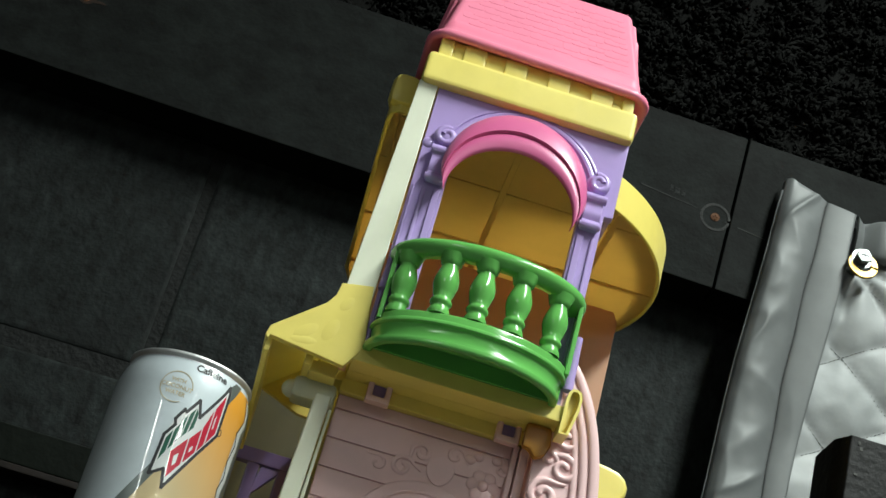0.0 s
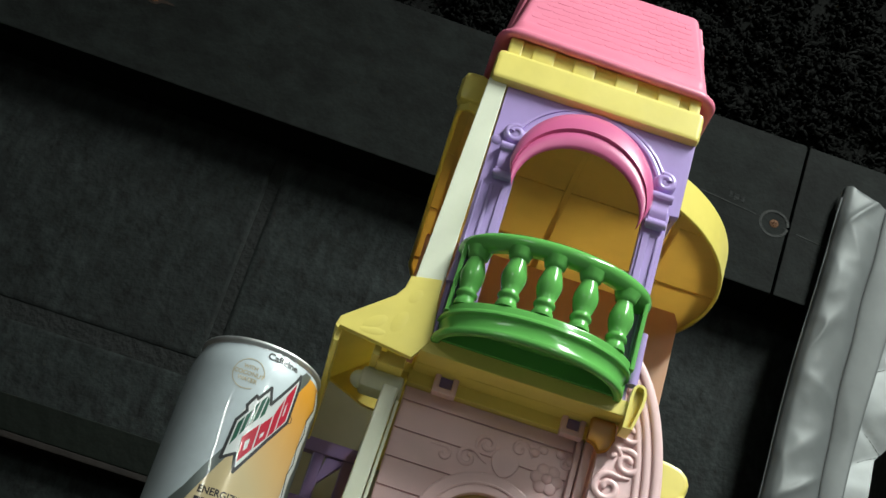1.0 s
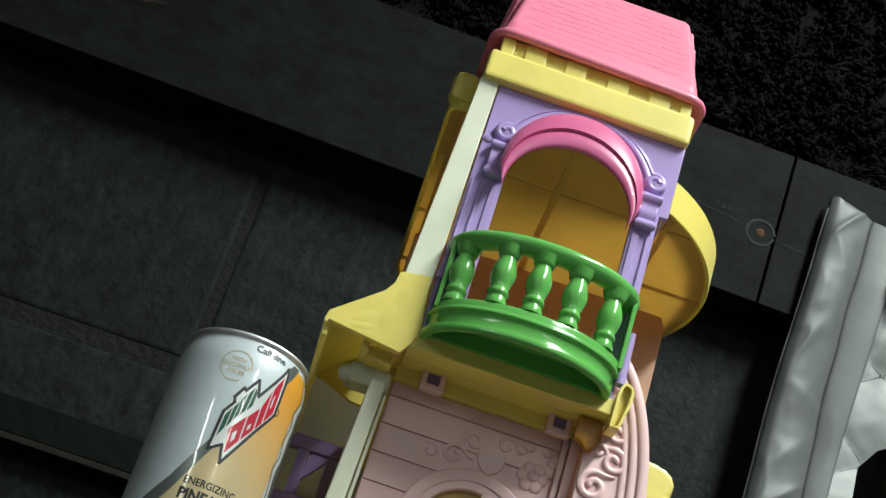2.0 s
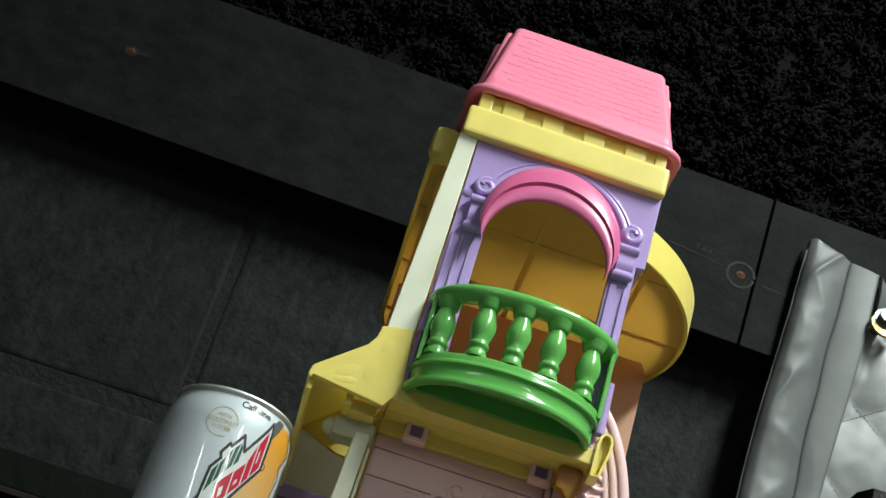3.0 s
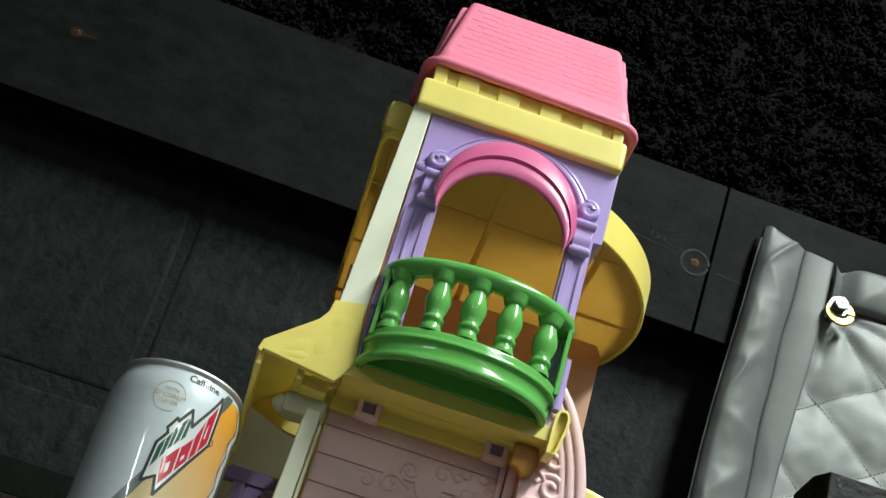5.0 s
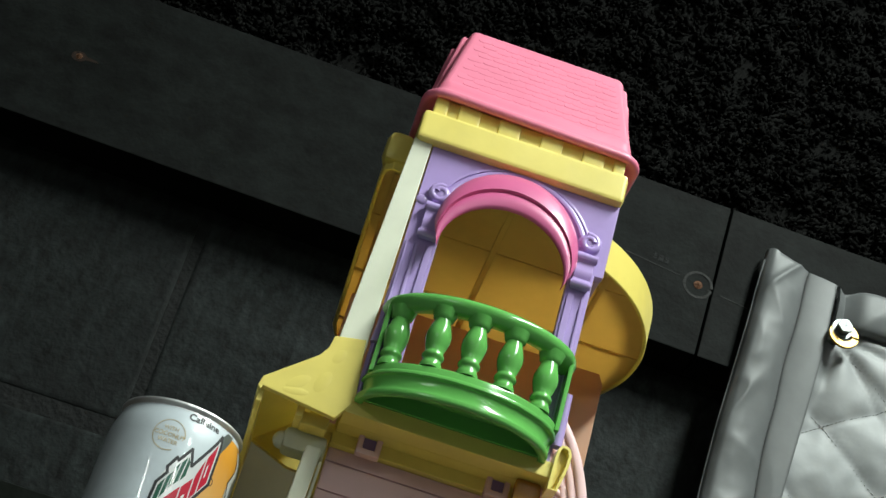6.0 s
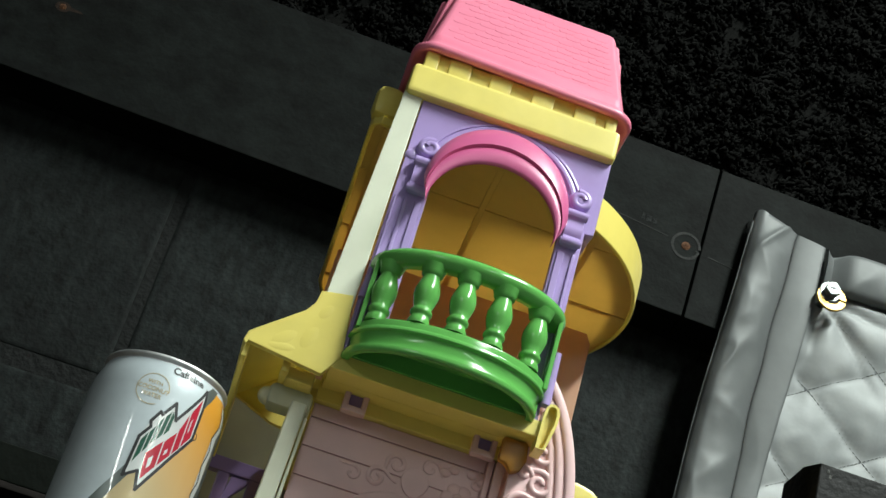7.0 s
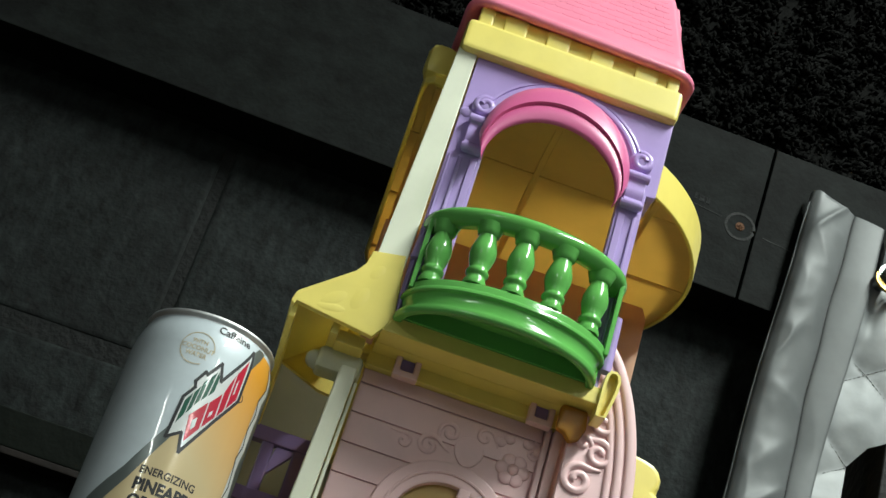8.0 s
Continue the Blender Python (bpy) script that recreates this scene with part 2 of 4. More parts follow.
def lathe(profile, cx=0, cy=0, n=28):
    return lofted([[(cx + r * math.cos(2 * math.pi * i / n), cy + r * math.sin(2 * math.pi * i / n), z) for i in range(n)] for r, z in profile], True)


def tube(path, r, n=8, flat=1.0, ends=True):
    """A round rod along 3D points; r may be a list; flat squeezes it along y."""
    pts = [Vector(p) for p in path]
    rs = r if isinstance(r, (list, tuple)) else [r] * len(pts)
    rings, up = [], None
    for i, p in enumerate(pts):
        d = (pts[min(i + 1, len(pts) - 1)] - pts[max(i - 1, 0)]).normalized()
        if up is None:
            up = d.orthogonal().normalized()
        up = (up - d * up.dot(d)).normalized()
        side = d.cross(up)
        ring = []
        for k in range(n):
            o = (up * math.cos(2 * math.pi * k / n) + side * math.sin(2 * math.pi * k / n)) * max(rs[i], 0.02)
            ring.append((p.x + o.x, p.y + o.y * flat, p.z + o.z))
        rings.append(ring)
    bm = lofted(rings, True)
    if ends:
        bmesh.ops.holes_fill(bm, edges=[e for e in bm.edges if e.is_boundary])
    return bm


def blob(cx, cy, cz, rx, ry, rz, n=14):
    bm = bmesh.new()
    bmesh.ops.create_uvsphere(bm, u_segments=n, v_segments=n // 2 + 2, radius=1)
    for v in bm.verts:
        v.co = (cx + v.co.x * rx, cy + v.co.y * ry, cz + v.co.z * rz)
    return bm


def joined(*bms):
    out = bms[0]
    for b in bms[1:]:
        me = bpy.data.meshes.new("joint")
        b.to_mesh(me)
        b.free()
        out.from_mesh(me)
        bpy.data.meshes.remove(me)
    return out


def arc(cx, cz, rx, rz, a0, a1, n):
    return [(cx + rx * math.cos(radians(a0 + (a1 - a0) * i / n)), cz + rz * math.sin(radians(a0 + (a1 - a0) * i / n))) for i in range(n + 1)]


def thing(name, label, category, group="", at=(0, 0, 0)):
    ob = new(name)
    ob.empty_display_size = 0.02
    ob.location = [v / 1000 for v in at]
    return tagged(ob, label, category, group)


# ---- the room ----


def slab(name, x0, x1, y0, y1, z0, z1, mat, label, bev=0):
    return tagged(part(name, box(x0, x1, y0, y1, z0, z1, bev), mat, smooth=0), label, name.split("_")[0], kind="structure")


wall_back = slab("wall_north", -2500, 2500, 369.6, 520, -1500, 1600, MORTAR, "black painted concrete block wall behind the toy house")
slab("wall_west", -2620, -2500, -4200, 520, -1500, 1600, PLASTER, "plain grey side wall of the room")
slab("wall_east", 2500, 2620, -4200, 520, -1500, 1600, PLASTER, "plain grey side wall of the room")
slab("wall_south", -2500, 2500, -4320, -4200, -1500, 1600, PLASTER, "plain grey wall behind the camera")
slab("floor", -2620, 2620, -4320, 520, -1600, -1500, FLOORMAT, "dark concrete floor of the room")
slab("ceiling", -2620, 2620, -4320, 520, 1600, 1700, PLASTER, "plain grey ceiling of the room")
shelf = slab("shelf", -900, 1000, -70, 368, -22, 0, SHELF, "dark stained wooden shelf under the toy house", 2)
tagged(shelf, category="shelf")


def light_fixture(x, y, z, half):
    t = thing("ceiling_light", "white metal tube light hung under the ceiling", "ceiling light", "tube lights", (x, y, z))
    part("housing", prism([(-60, 0), (60, 0), (40, 60), (-40, 60)], -half, half, 4), CREAM, t)
    part("end_cap", box(-62, 62, half + 1, half + 14, -4, 62, 3), CREAM, t)
    part("end_cap", box(-62, 62, -half - 14, -half - 1, -4, 62, 3), CREAM, t)
    part("hanger", tube([(0, half * 0.7, 60), (0, half * 0.7, 1600 - z)], 5), ZINC, t)
    part("hanger", tube([(0, -half * 0.7, 60), (0, -half * 0.7, 1600 - z)], 5), ZINC, t)


light_fixture(620, -800, 1470, 580)
light_fixture(800, -2900, 1260, 1030)
light_fixture(-1350, -2900, 1260, 730)

# ---- wall boards, ledger, carpet ----


def board(x0, x1, x0t, x1t):
    low, high = (lambda x: 459.5 - 0.0265 * x), (lambda x: 587.5 - 0.0285 * x)
    t = part("wall_board", prism([(x0, low(x0)), (x1, low(x1)), (x1t, high(x1t)), (x0t, high(x0t))], 331, 368, 1.2), BOARD)
    return tagged(t, "charcoal painted timber board screwed along the wall", "board", "wall boards", "structure")


board_long = board(-1100, 181.4, -1100, 187.2)
board_short = board(183.0, 1300, 188.8, 1300)


def screw(x, z, r, ring, parent):
    s = part("screw", joined(lathe([(0.05, 0), (r * 0.5, 0.4), (r, 0), (r * 1.05, -1.0)], n=18), box(-r * 0.7, r * 0.7, -0.35, 0.35, 0.1, 0.7, 0), box(-0.35, 0.35, -r * 0.7, r * 0.7, 0.1, 0.7, 0)), RUST, parent, "rusty countersunk screw")
    s.matrix_local = pose(x / 1000, 0.3306, z / 1000, 90, 0, 0)
    if ring:
        o = part("scuff_ring", strip(arc(0, 0, ring, ring, 0, 350, 40), arc(0, 0, ring - 1.9, ring - 1.9, 0, 350, 40), -0.25, 0.3, 0), SCRATCH, parent, "pale ring scratched round the screw")
        o.location = (x / 1000, 0.3309, z / 1000)


screw(174, 510, 3.2, 11, board_long)
screw(-288.5, 527.5, 2.4, 0, board_long)
part("scratch", joined(prism([(118, 519), (160, 513.2), (160, 512.6), (118, 518)], 330.7, 331.2, 0), prism([(181.5, 508.8), (184, 508.4), (184, 507.8), (181.5, 508.2)], 330.7, 331.2, 0)), SCRATCH, board_long, "pale scratched line along the board")
part("smudge", joined(box(139, 141, 330.7, 331.2, 520, 525, 0), box(142.5, 146, 330.7, 331.2, 519, 524, 0), box(147.5, 150, 330.7, 331.2, 518.5, 523.5, 0)), MORTAR, board_long, "dark worn mark")
part("rust_stain", joined(prism(arc(-288.5, 527.5, 5.4, 4.2, 0, 350, 24), 330.75, 331.2, 0), prism([(-284, 529), (-276, 528.2), (-274, 526.6), (-284, 526)], 330.8, 331.2, 0)), STAIN, board_long, "brown rust stain round the screw")
part("scratch", prism([(191, 507.4), (212, 504.5), (212, 504.1), (191, 506.6)], 330.7, 331.2, 0), SCRATCH, board_short, "pale scratched line along the board")

block_me = {}


def block(x0, x1, z0, z1):
    key = (round(x1 - x0), round(z1 - z0))
    if key not in block_me:
        ob = part("block", box(0, x1 - x0, 0, 30, 0, z1 - z0, 4), BLOCK, wall_back)
        block_me[key] = ob.data
        ob.location = (x0 / 1000, 0.368, z0 / 1000)
    else:
        shared("block", block_me[key], wall_back, x0, 368, z0)


for row, z in enumerate((-110, 91, 291, 491, 691, 891)):
    shift = 27 if row % 2 else -168
    for k in range(-4, 5):
        block(shift + 3 + k * 390, shift + 387 + k * 390, z + 2.5, z + 190.5)

ledger = tagged(part("ledger_board", box(-900, -110, 352, 367, 202, 226, 1.5), GREENWOOD), "dark green painted ledger strip fixed along the wall", "board", kind="structure")
part("bare_edge", box(-900, -110, 350, 367, 197, 201.6, 1), BROWNWOOD, ledger, "bare brown lower edge")


def carpet():
    """Black shaggy carpet on the wall above the boards: many small bent tufts on a lumpy backing."""
    rng = np.random.default_rng(5)
    n = 80000
    x = rng.uniform(-520, 640, n)
    z = rng.uniform(0, 1, n) ** 1.15 * 420 + 572 - 0.0285 * x + rng.normal(0, 2.0, n)
    lump = np.array([noise.noise((a / 24, b / 24, 1)) * 9 + noise.noise((a / 9, b / 9, 7)) * 6 for a, b in zip(x, z)])
    w, h = rng.uniform(1.3, 3.0, n), rng.uniform(4, 9, n)
    y = 352 - lump
    sway = np.array([noise.noise((a / 17, b / 17, 3)) for a, b in zip(x, z)])
    tip = np.stack([x + sway * 9 + rng.normal(0, 2.6, n), y - h * rng.uniform(0.5, 1, n), z - 3 + rng.normal(0, 2.6, n)], 1)
    a0 = rng.uniform(0, 6.3, n)
    base = [np.stack([x + w * np.cos(a0 + k * 2.094), y + 6 + 0 * x, z + w * np.sin(a0 + k * 2.094)], 1) for k in range(3)]
    mid = [(b * 0.45 + tip * 0.55 + (b - np.stack([x, y + 6, z], 1)) * 0.45) + np.stack([rng.normal(0, 1, n), 0 * x - 1.5, rng.normal(0, 1, n)], 1) for b in base]
    v = np.concatenate(base + mid + [tip]) / 1000
    i = np.arange(n)
    f = []
    for k in range(3):
        j = (k + 1) % 3
        f += [np.stack([k * n + i, j * n + i, (3 + j) * n + i], 1), np.stack([k * n + i, (3 + j) * n + i, (3 + k) * n + i], 1), np.stack([(3 + k) * n + i, (3 + j) * n + i, 6 * n + i], 1)]
    me = bpy.data.meshes.new("wall_carpet")
    me.from_pydata(v.tolist(), [], np.concatenate(f).tolist())
    me.materials.append(PILE)
    me.polygons.foreach_set("use_smooth", [True] * len(me.polygons))
    me.update()
    ob = tagged(new("wall_carpet", me), "black shaggy carpet pile covering the upper wall", "carpet", kind="stuff")
    part("backing", box(-1100, 1300, 354, 367, 560, 1295, 1), PILE, ob)
    return ob


carpet()

# ---- the quilted blanket, its bolt and the black box ----


def blanket():
    t = thing("quilted_blanket", "silver grey quilted blanket hanging from a bolt on the wall board", "blanket")
    BOLT = (276.5, 502)

    def top(x):
        return 537 + 15.5 * min(1, max(0, 1 - (x - 217) / 66)) ** 1.7 + 0.5 * math.sin(x / 13) + 0.02 * max(0, x - 283)

    def edge(z):
        d = z - 354
        return 202.5 + 0.045 * d + 0.00014 * max(0, d) ** 2 + 0.35 * math.sin(z / 23)

    def hang(z):
        """Where the cloth lies: in front of the board, falling back to the wall below it."""
        return 326 + 10 * min(1, max(0, (490 - z) / 130))

    def ridge(x, z, sx, sz, seed, p=1.6):
        """Long soft creases: noise folded back on itself."""
        return (1 - abs(noise.noise((x / sx, z / sz, seed)))) ** (p * 2)

    def sheet(x, z):
        a, b = (z - 431) - (x - 277) * 0.62, (z - 431) + (x - 277) * 0.80
        puff = 5 * (abs(math.sin(a / 66 * math.pi)) * abs(math.sin(b / 66 * math.pi))) ** 0.5 if z < 505 else 0
        d = math.hypot(x - BOLT[0], z - BOLT[1])
        ang = math.atan2(x - BOLT[0], BOLT[1] - z)
        folds = 3.0 * (abs(math.sin(ang * 4.2 + 0.5 + 0.5 * noise.noise((x / 30, z / 30, 8)))) ** 0.7 * 2 - 1) * math.exp(-((d - 38) / 36) ** 2) if z < BOLT[1] + 8 else 0
        pull = 4.0 * math.exp(-(d / 13) ** 2)
        wr = 2.5 * ridge(x, z, 50, 90, 3, 1.2) + 1.0 * noise.noise((x / 11, z / 14, 9))
        return hang(z) - puff - folds + pull - wr + 2

    def grid(us, vs, place, thick):
        bm = lofted([[place(u, v) for u in us] for v in vs])
        res = bmesh.ops.extrude_face_region(bm, geom=bm.faces[:])
        for v in [g for g in res["geom"] if isinstance(g, bmesh.types.BMVert)]:
            v.co.y += thick
        bmesh.ops.recalc_face_normals(bm, faces=bm.faces)
        return bm

    steps = lambda n: [i / n for i in range(n + 1)]

    def panel(u, v):
        x = 256 + u * 330
        z = 60 + v * (top(x) - 4 - 60)
        return (x, sheet(x, z), z)

    part("quilted_panel", grid(steps(120), steps(190), panel, 6), CLOTH, t, "bright silver quilted cloth", 80)

    seam = lambda z: 238.6 + 0.00028 * max(0, z - 354) ** 2 + 0.5 * math.sin(z / 11)
    inner_edge = lambda z: 256.5 + (z - 359) * 0.074 + 0.8 * math.sin(z / 33)

    def roll(u, v):
        z = 60 + v * (top(edge(540) + u * (seam(540) - edge(540))) - 60)
        x = edge(z) + u * (seam(z) - edge(z))
        pad = (2.5 + 5.5 * min(1, max(0, (top(x) - z) / 25))) * max(0, math.sin(math.pi * min(1, 0.04 + 0.96 * u ** 0.8))) ** 0.6
        crease = 3.0 * ridge(u * 30, z - u * 30, 52, 34, 5, 2.6) + 1.2 * ridge(u * 30, z + u * 18, 34, 50, 15, 4) + 0.4 * noise.noise((u * 4, z / 10, 6)) + 1.1 * noise.noise((u * 1.2, z / 36, 2))
        return (x, hang(z) - 6 - pad - crease * math.sin(math.pi * (0.1 + 0.85 * u)) + 3 * max(0, 1 - u * 7), z)

    part("hem_roll", grid(steps(30), steps(200), roll, 5), HEM, t, "padded grey nylon edge", 80)

    def band(u, v):
        z = 60 + v * (top(246 + u * 26) - 1 - 60)
        x = seam(z) + u * (inner_edge(z) - seam(z))
        return (x, hang(z) - 6.2 - 1.2 * max(0, math.sin(math.pi * u)) ** 0.5 - 3.0 * u - 0.8 * ridge(x, z, 50, 90, 12, 1.4), z)

    part("hem_band", grid(steps(18), steps(160), band, 4), HEM, t, "flat grey nylon band", 80)

    def upper(u, v):
        x = 271 + u * 313
        z = top(x) - 33 + 3 * math.sin(u * 14) + v * 33
        return (x, 317 - 4.5 * math.sin(math.pi * v) ** 0.5 - 2 * ridge(x, z, 30, 40, 4, 2) + (10 * math.exp(-((x - 279) / 6) ** 2)), z)

    part("hem_top", grid(steps(80), steps(14), upper, 5), HEM, t, "grey nylon edge along the top", 80)
    st = []
    for k in range(60):
        z = 330 + k * 3.5
        if z + 2.4 < top(seam(z)):
            st.append(tube([(seam(z), hang(z) - 7.0, z), (seam(z + 2.4), hang(z + 2.4) - 7.0, z + 2.4)], 0.35, 5))
    part("stitching", joined(*st), THREAD, t, "dark stitched seam")
    part("edge_piping", tube([(edge(z) + 0.2, hang(z) - 4.5, z) for z in range(62, int(top(218)) - 4, 6)], 1.1, 8), HEM, t, "thin grey piped edge")
    q = []
    for k in range(44):
        for sgn in (0.62, -0.80):
            for m in (-1, 0, 1):
                x = 262 + k * 2.6
                z = 431 + sgn * (x - 277) + m * 66
                if 300 < z < 490 and x > inner_edge(z) + 2:
                    q.append(tube([(x, sheet(x, z) - 0.8, z), (x + 1.6, sheet(x + 1.6, z + sgn * 1.6) - 0.8, z + sgn * 1.6)], 0.26, 5))
    part("quilting_stitch", joined(*q), THREAD, t, "dark quilting stitches")
    g = part("grommet", strip(arc(0, 0, 10.8, 10.8, 0, 352, 44), arc(0, 0, 5.5, 5.5, 0, 352, 44), -1.2, 1.2, 0.5), BRASS, t, "brass grommet ring")
    g.matrix_local = pose(0.2768, 0.3105, 0.4955, -8, 0, 0)


blanket()


def bolt():
    t = thing("hex_bolt", "zinc plated hex bolt holding the blanket to the board", "bolt", at=(275.0, 324, 499.5))
    hexa = [(5.6 * math.cos(radians(60 * k + 12)), 5.6 * math.sin(radians(60 * k + 12))) for k in range(6)]
    part("head", prism(hexa, -20.5, -15, 0.8), ZINC, t)
    part("flange", strip(arc(0, 0, 7.6, 7.6, 0, 350, 30), arc(0, 0, 1, 1, 0, 350, 30), -15, -12.8, 0.6), ZINC, t)
    part("shank", tube([(0, -14, 0), (0, 10, 0)], 4, 14), ZINC, t)
    part("head_mark", joined(box(-3.0, 3.0, -20.8, -20.4, -0.35, 0.35, 0), box(-0.35, 0.35, -20.8, -20.4, -3.0, 3.0, 0)), DARKHOLE, t, "worn dark mark on the head")


bolt()


def black_box():
    t = thing("equipment_case", "black scuffed plastic case standing on the shelf", "case", at=(229.4, 150, 0))
    part("shell", prism([(0, 0), (140, 0), (140, 40), (-5.5, 40), (-5.5, 11.5)], 3, 289, 0.8, "z"), BLACKBOX, t)
    rng = random.Random(3)
    part("scuff", joined(*[box(3 + q, 4 + q + rng.uniform(0, 1.5), -0.3, 0.3, z, z + rng.uniform(1, 3), 0) for z, q in ((284, 1), (281, 2.4), (266, 0.8), (247, 0.2), (228, 0.9))]), SCUFF, t, "pale chipped paint")
    for x in (8, 120):
        for y in (10, 31):
            part("foot", box(x - 6, x + 6, y - 6, y + 6, 0, 4, 1), BLACKBOX, t)


black_box()

# ---- the toy house ----
house = thing("toy_house", "pastel plastic toy house tower with a glossy green balcony", "toy house")

# round ceiling plate of the upper storey, with a lit rim and a tiled underside


def inset(pts, d):
    c = Vector((sum(p[0] for p in pts) / len(pts), sum(p[1] for p in pts) / len(pts)))
    out = []
    n = len(pts)
    for i, p in enumerate(pts):
        a, b = Vector(pts[i - 1]), Vector(pts[(i + 1) % n])
        e = (b - a).normalized()
        nrm = Vector((-e.y, e.x))
        if nrm.dot(c - Vector(p)) < 0:
            nrm = -nrm
        out.append((p[0] + nrm.x * d, p[1] + nrm.y * d))
    return out


def clipped(pts, hull):
    """A polygon cut to a convex outline that runs anticlockwise."""
    n = len(hull)
    for i in range(n):
        a, b = hull[i], hull[(i + 1) % n]
        side = lambda p: (b[0] - a[0]) * (p[1] - a[1]) - (b[1] - a[1]) * (p[0] - a[0])
        out = []
        for j, p in enumerate(pts):
            q = pts[(j + 1) % len(pts)]
            sp, sq = side(p), side(q)
            if sp >= 0:
                out.append(p)
            if sp * sq < 0:
                t = sp / (sp - sq)
                out.append((p[0] + t * (q[0] - p[0]), p[1] + t * (q[1] - p[1])))
        pts = out
        if len(pts) < 3:
            return None
    return pts


PLATE = arc(16, 142, 89.5, 99, -72, 88, 44) + [(-20, 241), (-56, 226), (-61, 205), (-61.5, 40), (-60.5, 33), (-56.5, 29.5), (0, 40)]
plate = part("ceiling_plate", strip(PLATE, inset(PLATE, 2.2), 323.6, 343, 0.7, "z", closed=True), YELLOW, house, "round yellow ceiling plate with a tiled underside")
for x in (-53, 6, 65):
    part("grid_rib", box(x - 1.6, x + 1.6, 34 if x < 50 else 62, 236 if x < 50 else 224, 323.9, 325.1, 0.3), YELLOW_SHELL, plate)
for y in (77, 136, 195):
    part("grid_rib", box(-59.5, 82 if y == 77 else (103 if y == 136 else 90), y - 1.6, y + 1.6, 324.1, 325.3, 0.3), YELLOW_SHELL, plate)
hull = inset(PLATE, 2.0)
for x0 in (-112, -53, 6, 65):
    for y0 in (18, 77, 136, 195):
        p = clipped([(x0 + 0.03, y0 + 0.03), (x0 + 58.97, y0 + 0.03), (x0 + 58.97, y0 + 58.97), (x0 + 0.03, y0 + 58.97)], hull)
        if p:
            p = [a for i, a in enumerate(p) if math.dist(a, p[i - 1]) > 0.3]
            if len(p) > 2:
                part("tile", prism(p, 324.8, 326.4, 0, "z"), YELLOW_SHELL, plate, smooth=0)

part("ceiling_lip", box(-42.7, 44.7, 8.3, 46, 322.9, 323.5, 0), YELLOW_SHELL, plate)
part("grid_rib", box(4.4, 7.6, 8.3, 46, 322.3, 322.88, 0.2), YELLOW_SHELL, plate)

part("plate_end", box(-63.2, -49, 27, 40, 327, 345.5, 4.5), YELLOW, plate, "glossy rounded end of the ceiling plate")

# inner peach wall, low storey walls and floor plates
part("inner_wall", prism([(-56, 182), (85, 182), (92, 190), (92, 316), (89, 322), (-56, 322)], 158, 161, 0.8), PEACH, house, "translucent peach inner wall")
part("upper_floor", box(-50, 58, 22, 160, 177, 182, 1), YELLOW, house)
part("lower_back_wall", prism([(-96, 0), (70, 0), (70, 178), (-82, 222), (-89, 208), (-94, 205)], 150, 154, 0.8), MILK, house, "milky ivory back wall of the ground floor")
part("back_frame", prism([(-99, 0), (-92, 0), (-91, 203), (-92.5, 206.5), (-96, 207), (-98, 203)], 128, 156, 1.6), YELLOW, house)
part("base", box(-102, 100, 5, 165, 0, 5, 2), YELLOW, house)
part("garden_wall", prism([(60, 0), (99, 0), (99.5, 160), (98.6, 167), (96, 171.6), (93, 174), (94.6, 177), (94.8, 181), (93, 184.6), (89.6, 187), (85, 188.2), (60, 192)], 52, 64, 3), YELLOW, house, "scalloped yellow side wall")

# front panel with its arched opening
n = 24
inner = [(-26, 183), (-26, 250), (-26, 270)] + arc(5, 284, 31, 31, 180, 0, n) + [(36, 270), (36, 250), (36, 183)]
outer = [(-41.5, 183), (-41.5, 250), (-41.5, 270)] + [(-41.5 + 93.5 * min(1, max(0, (i - 2) / (n - 4))), 283.5 if i in (0, n) else (325 if 2 <= i <= n - 2 else 300)) for i in range(n + 1)] + [(47.8, 283), (47.8, 250), (47.8, 183)]
front = part("front_panel", strip(outer, inner, 0, 5, 0.7), LILAC, house, "glossy lilac front panel with an arched opening")
part("side_return", box(49.6, 52, 1, 26, 285, 325, 0.8), LILAC, front)
part("arch_moulding", tube([(x, -0.3, z) for x, z in arc(5, 286, 36.3, 36.3, 166, 14, 40)], 1.5, 8, 0.8), LILAC, front)
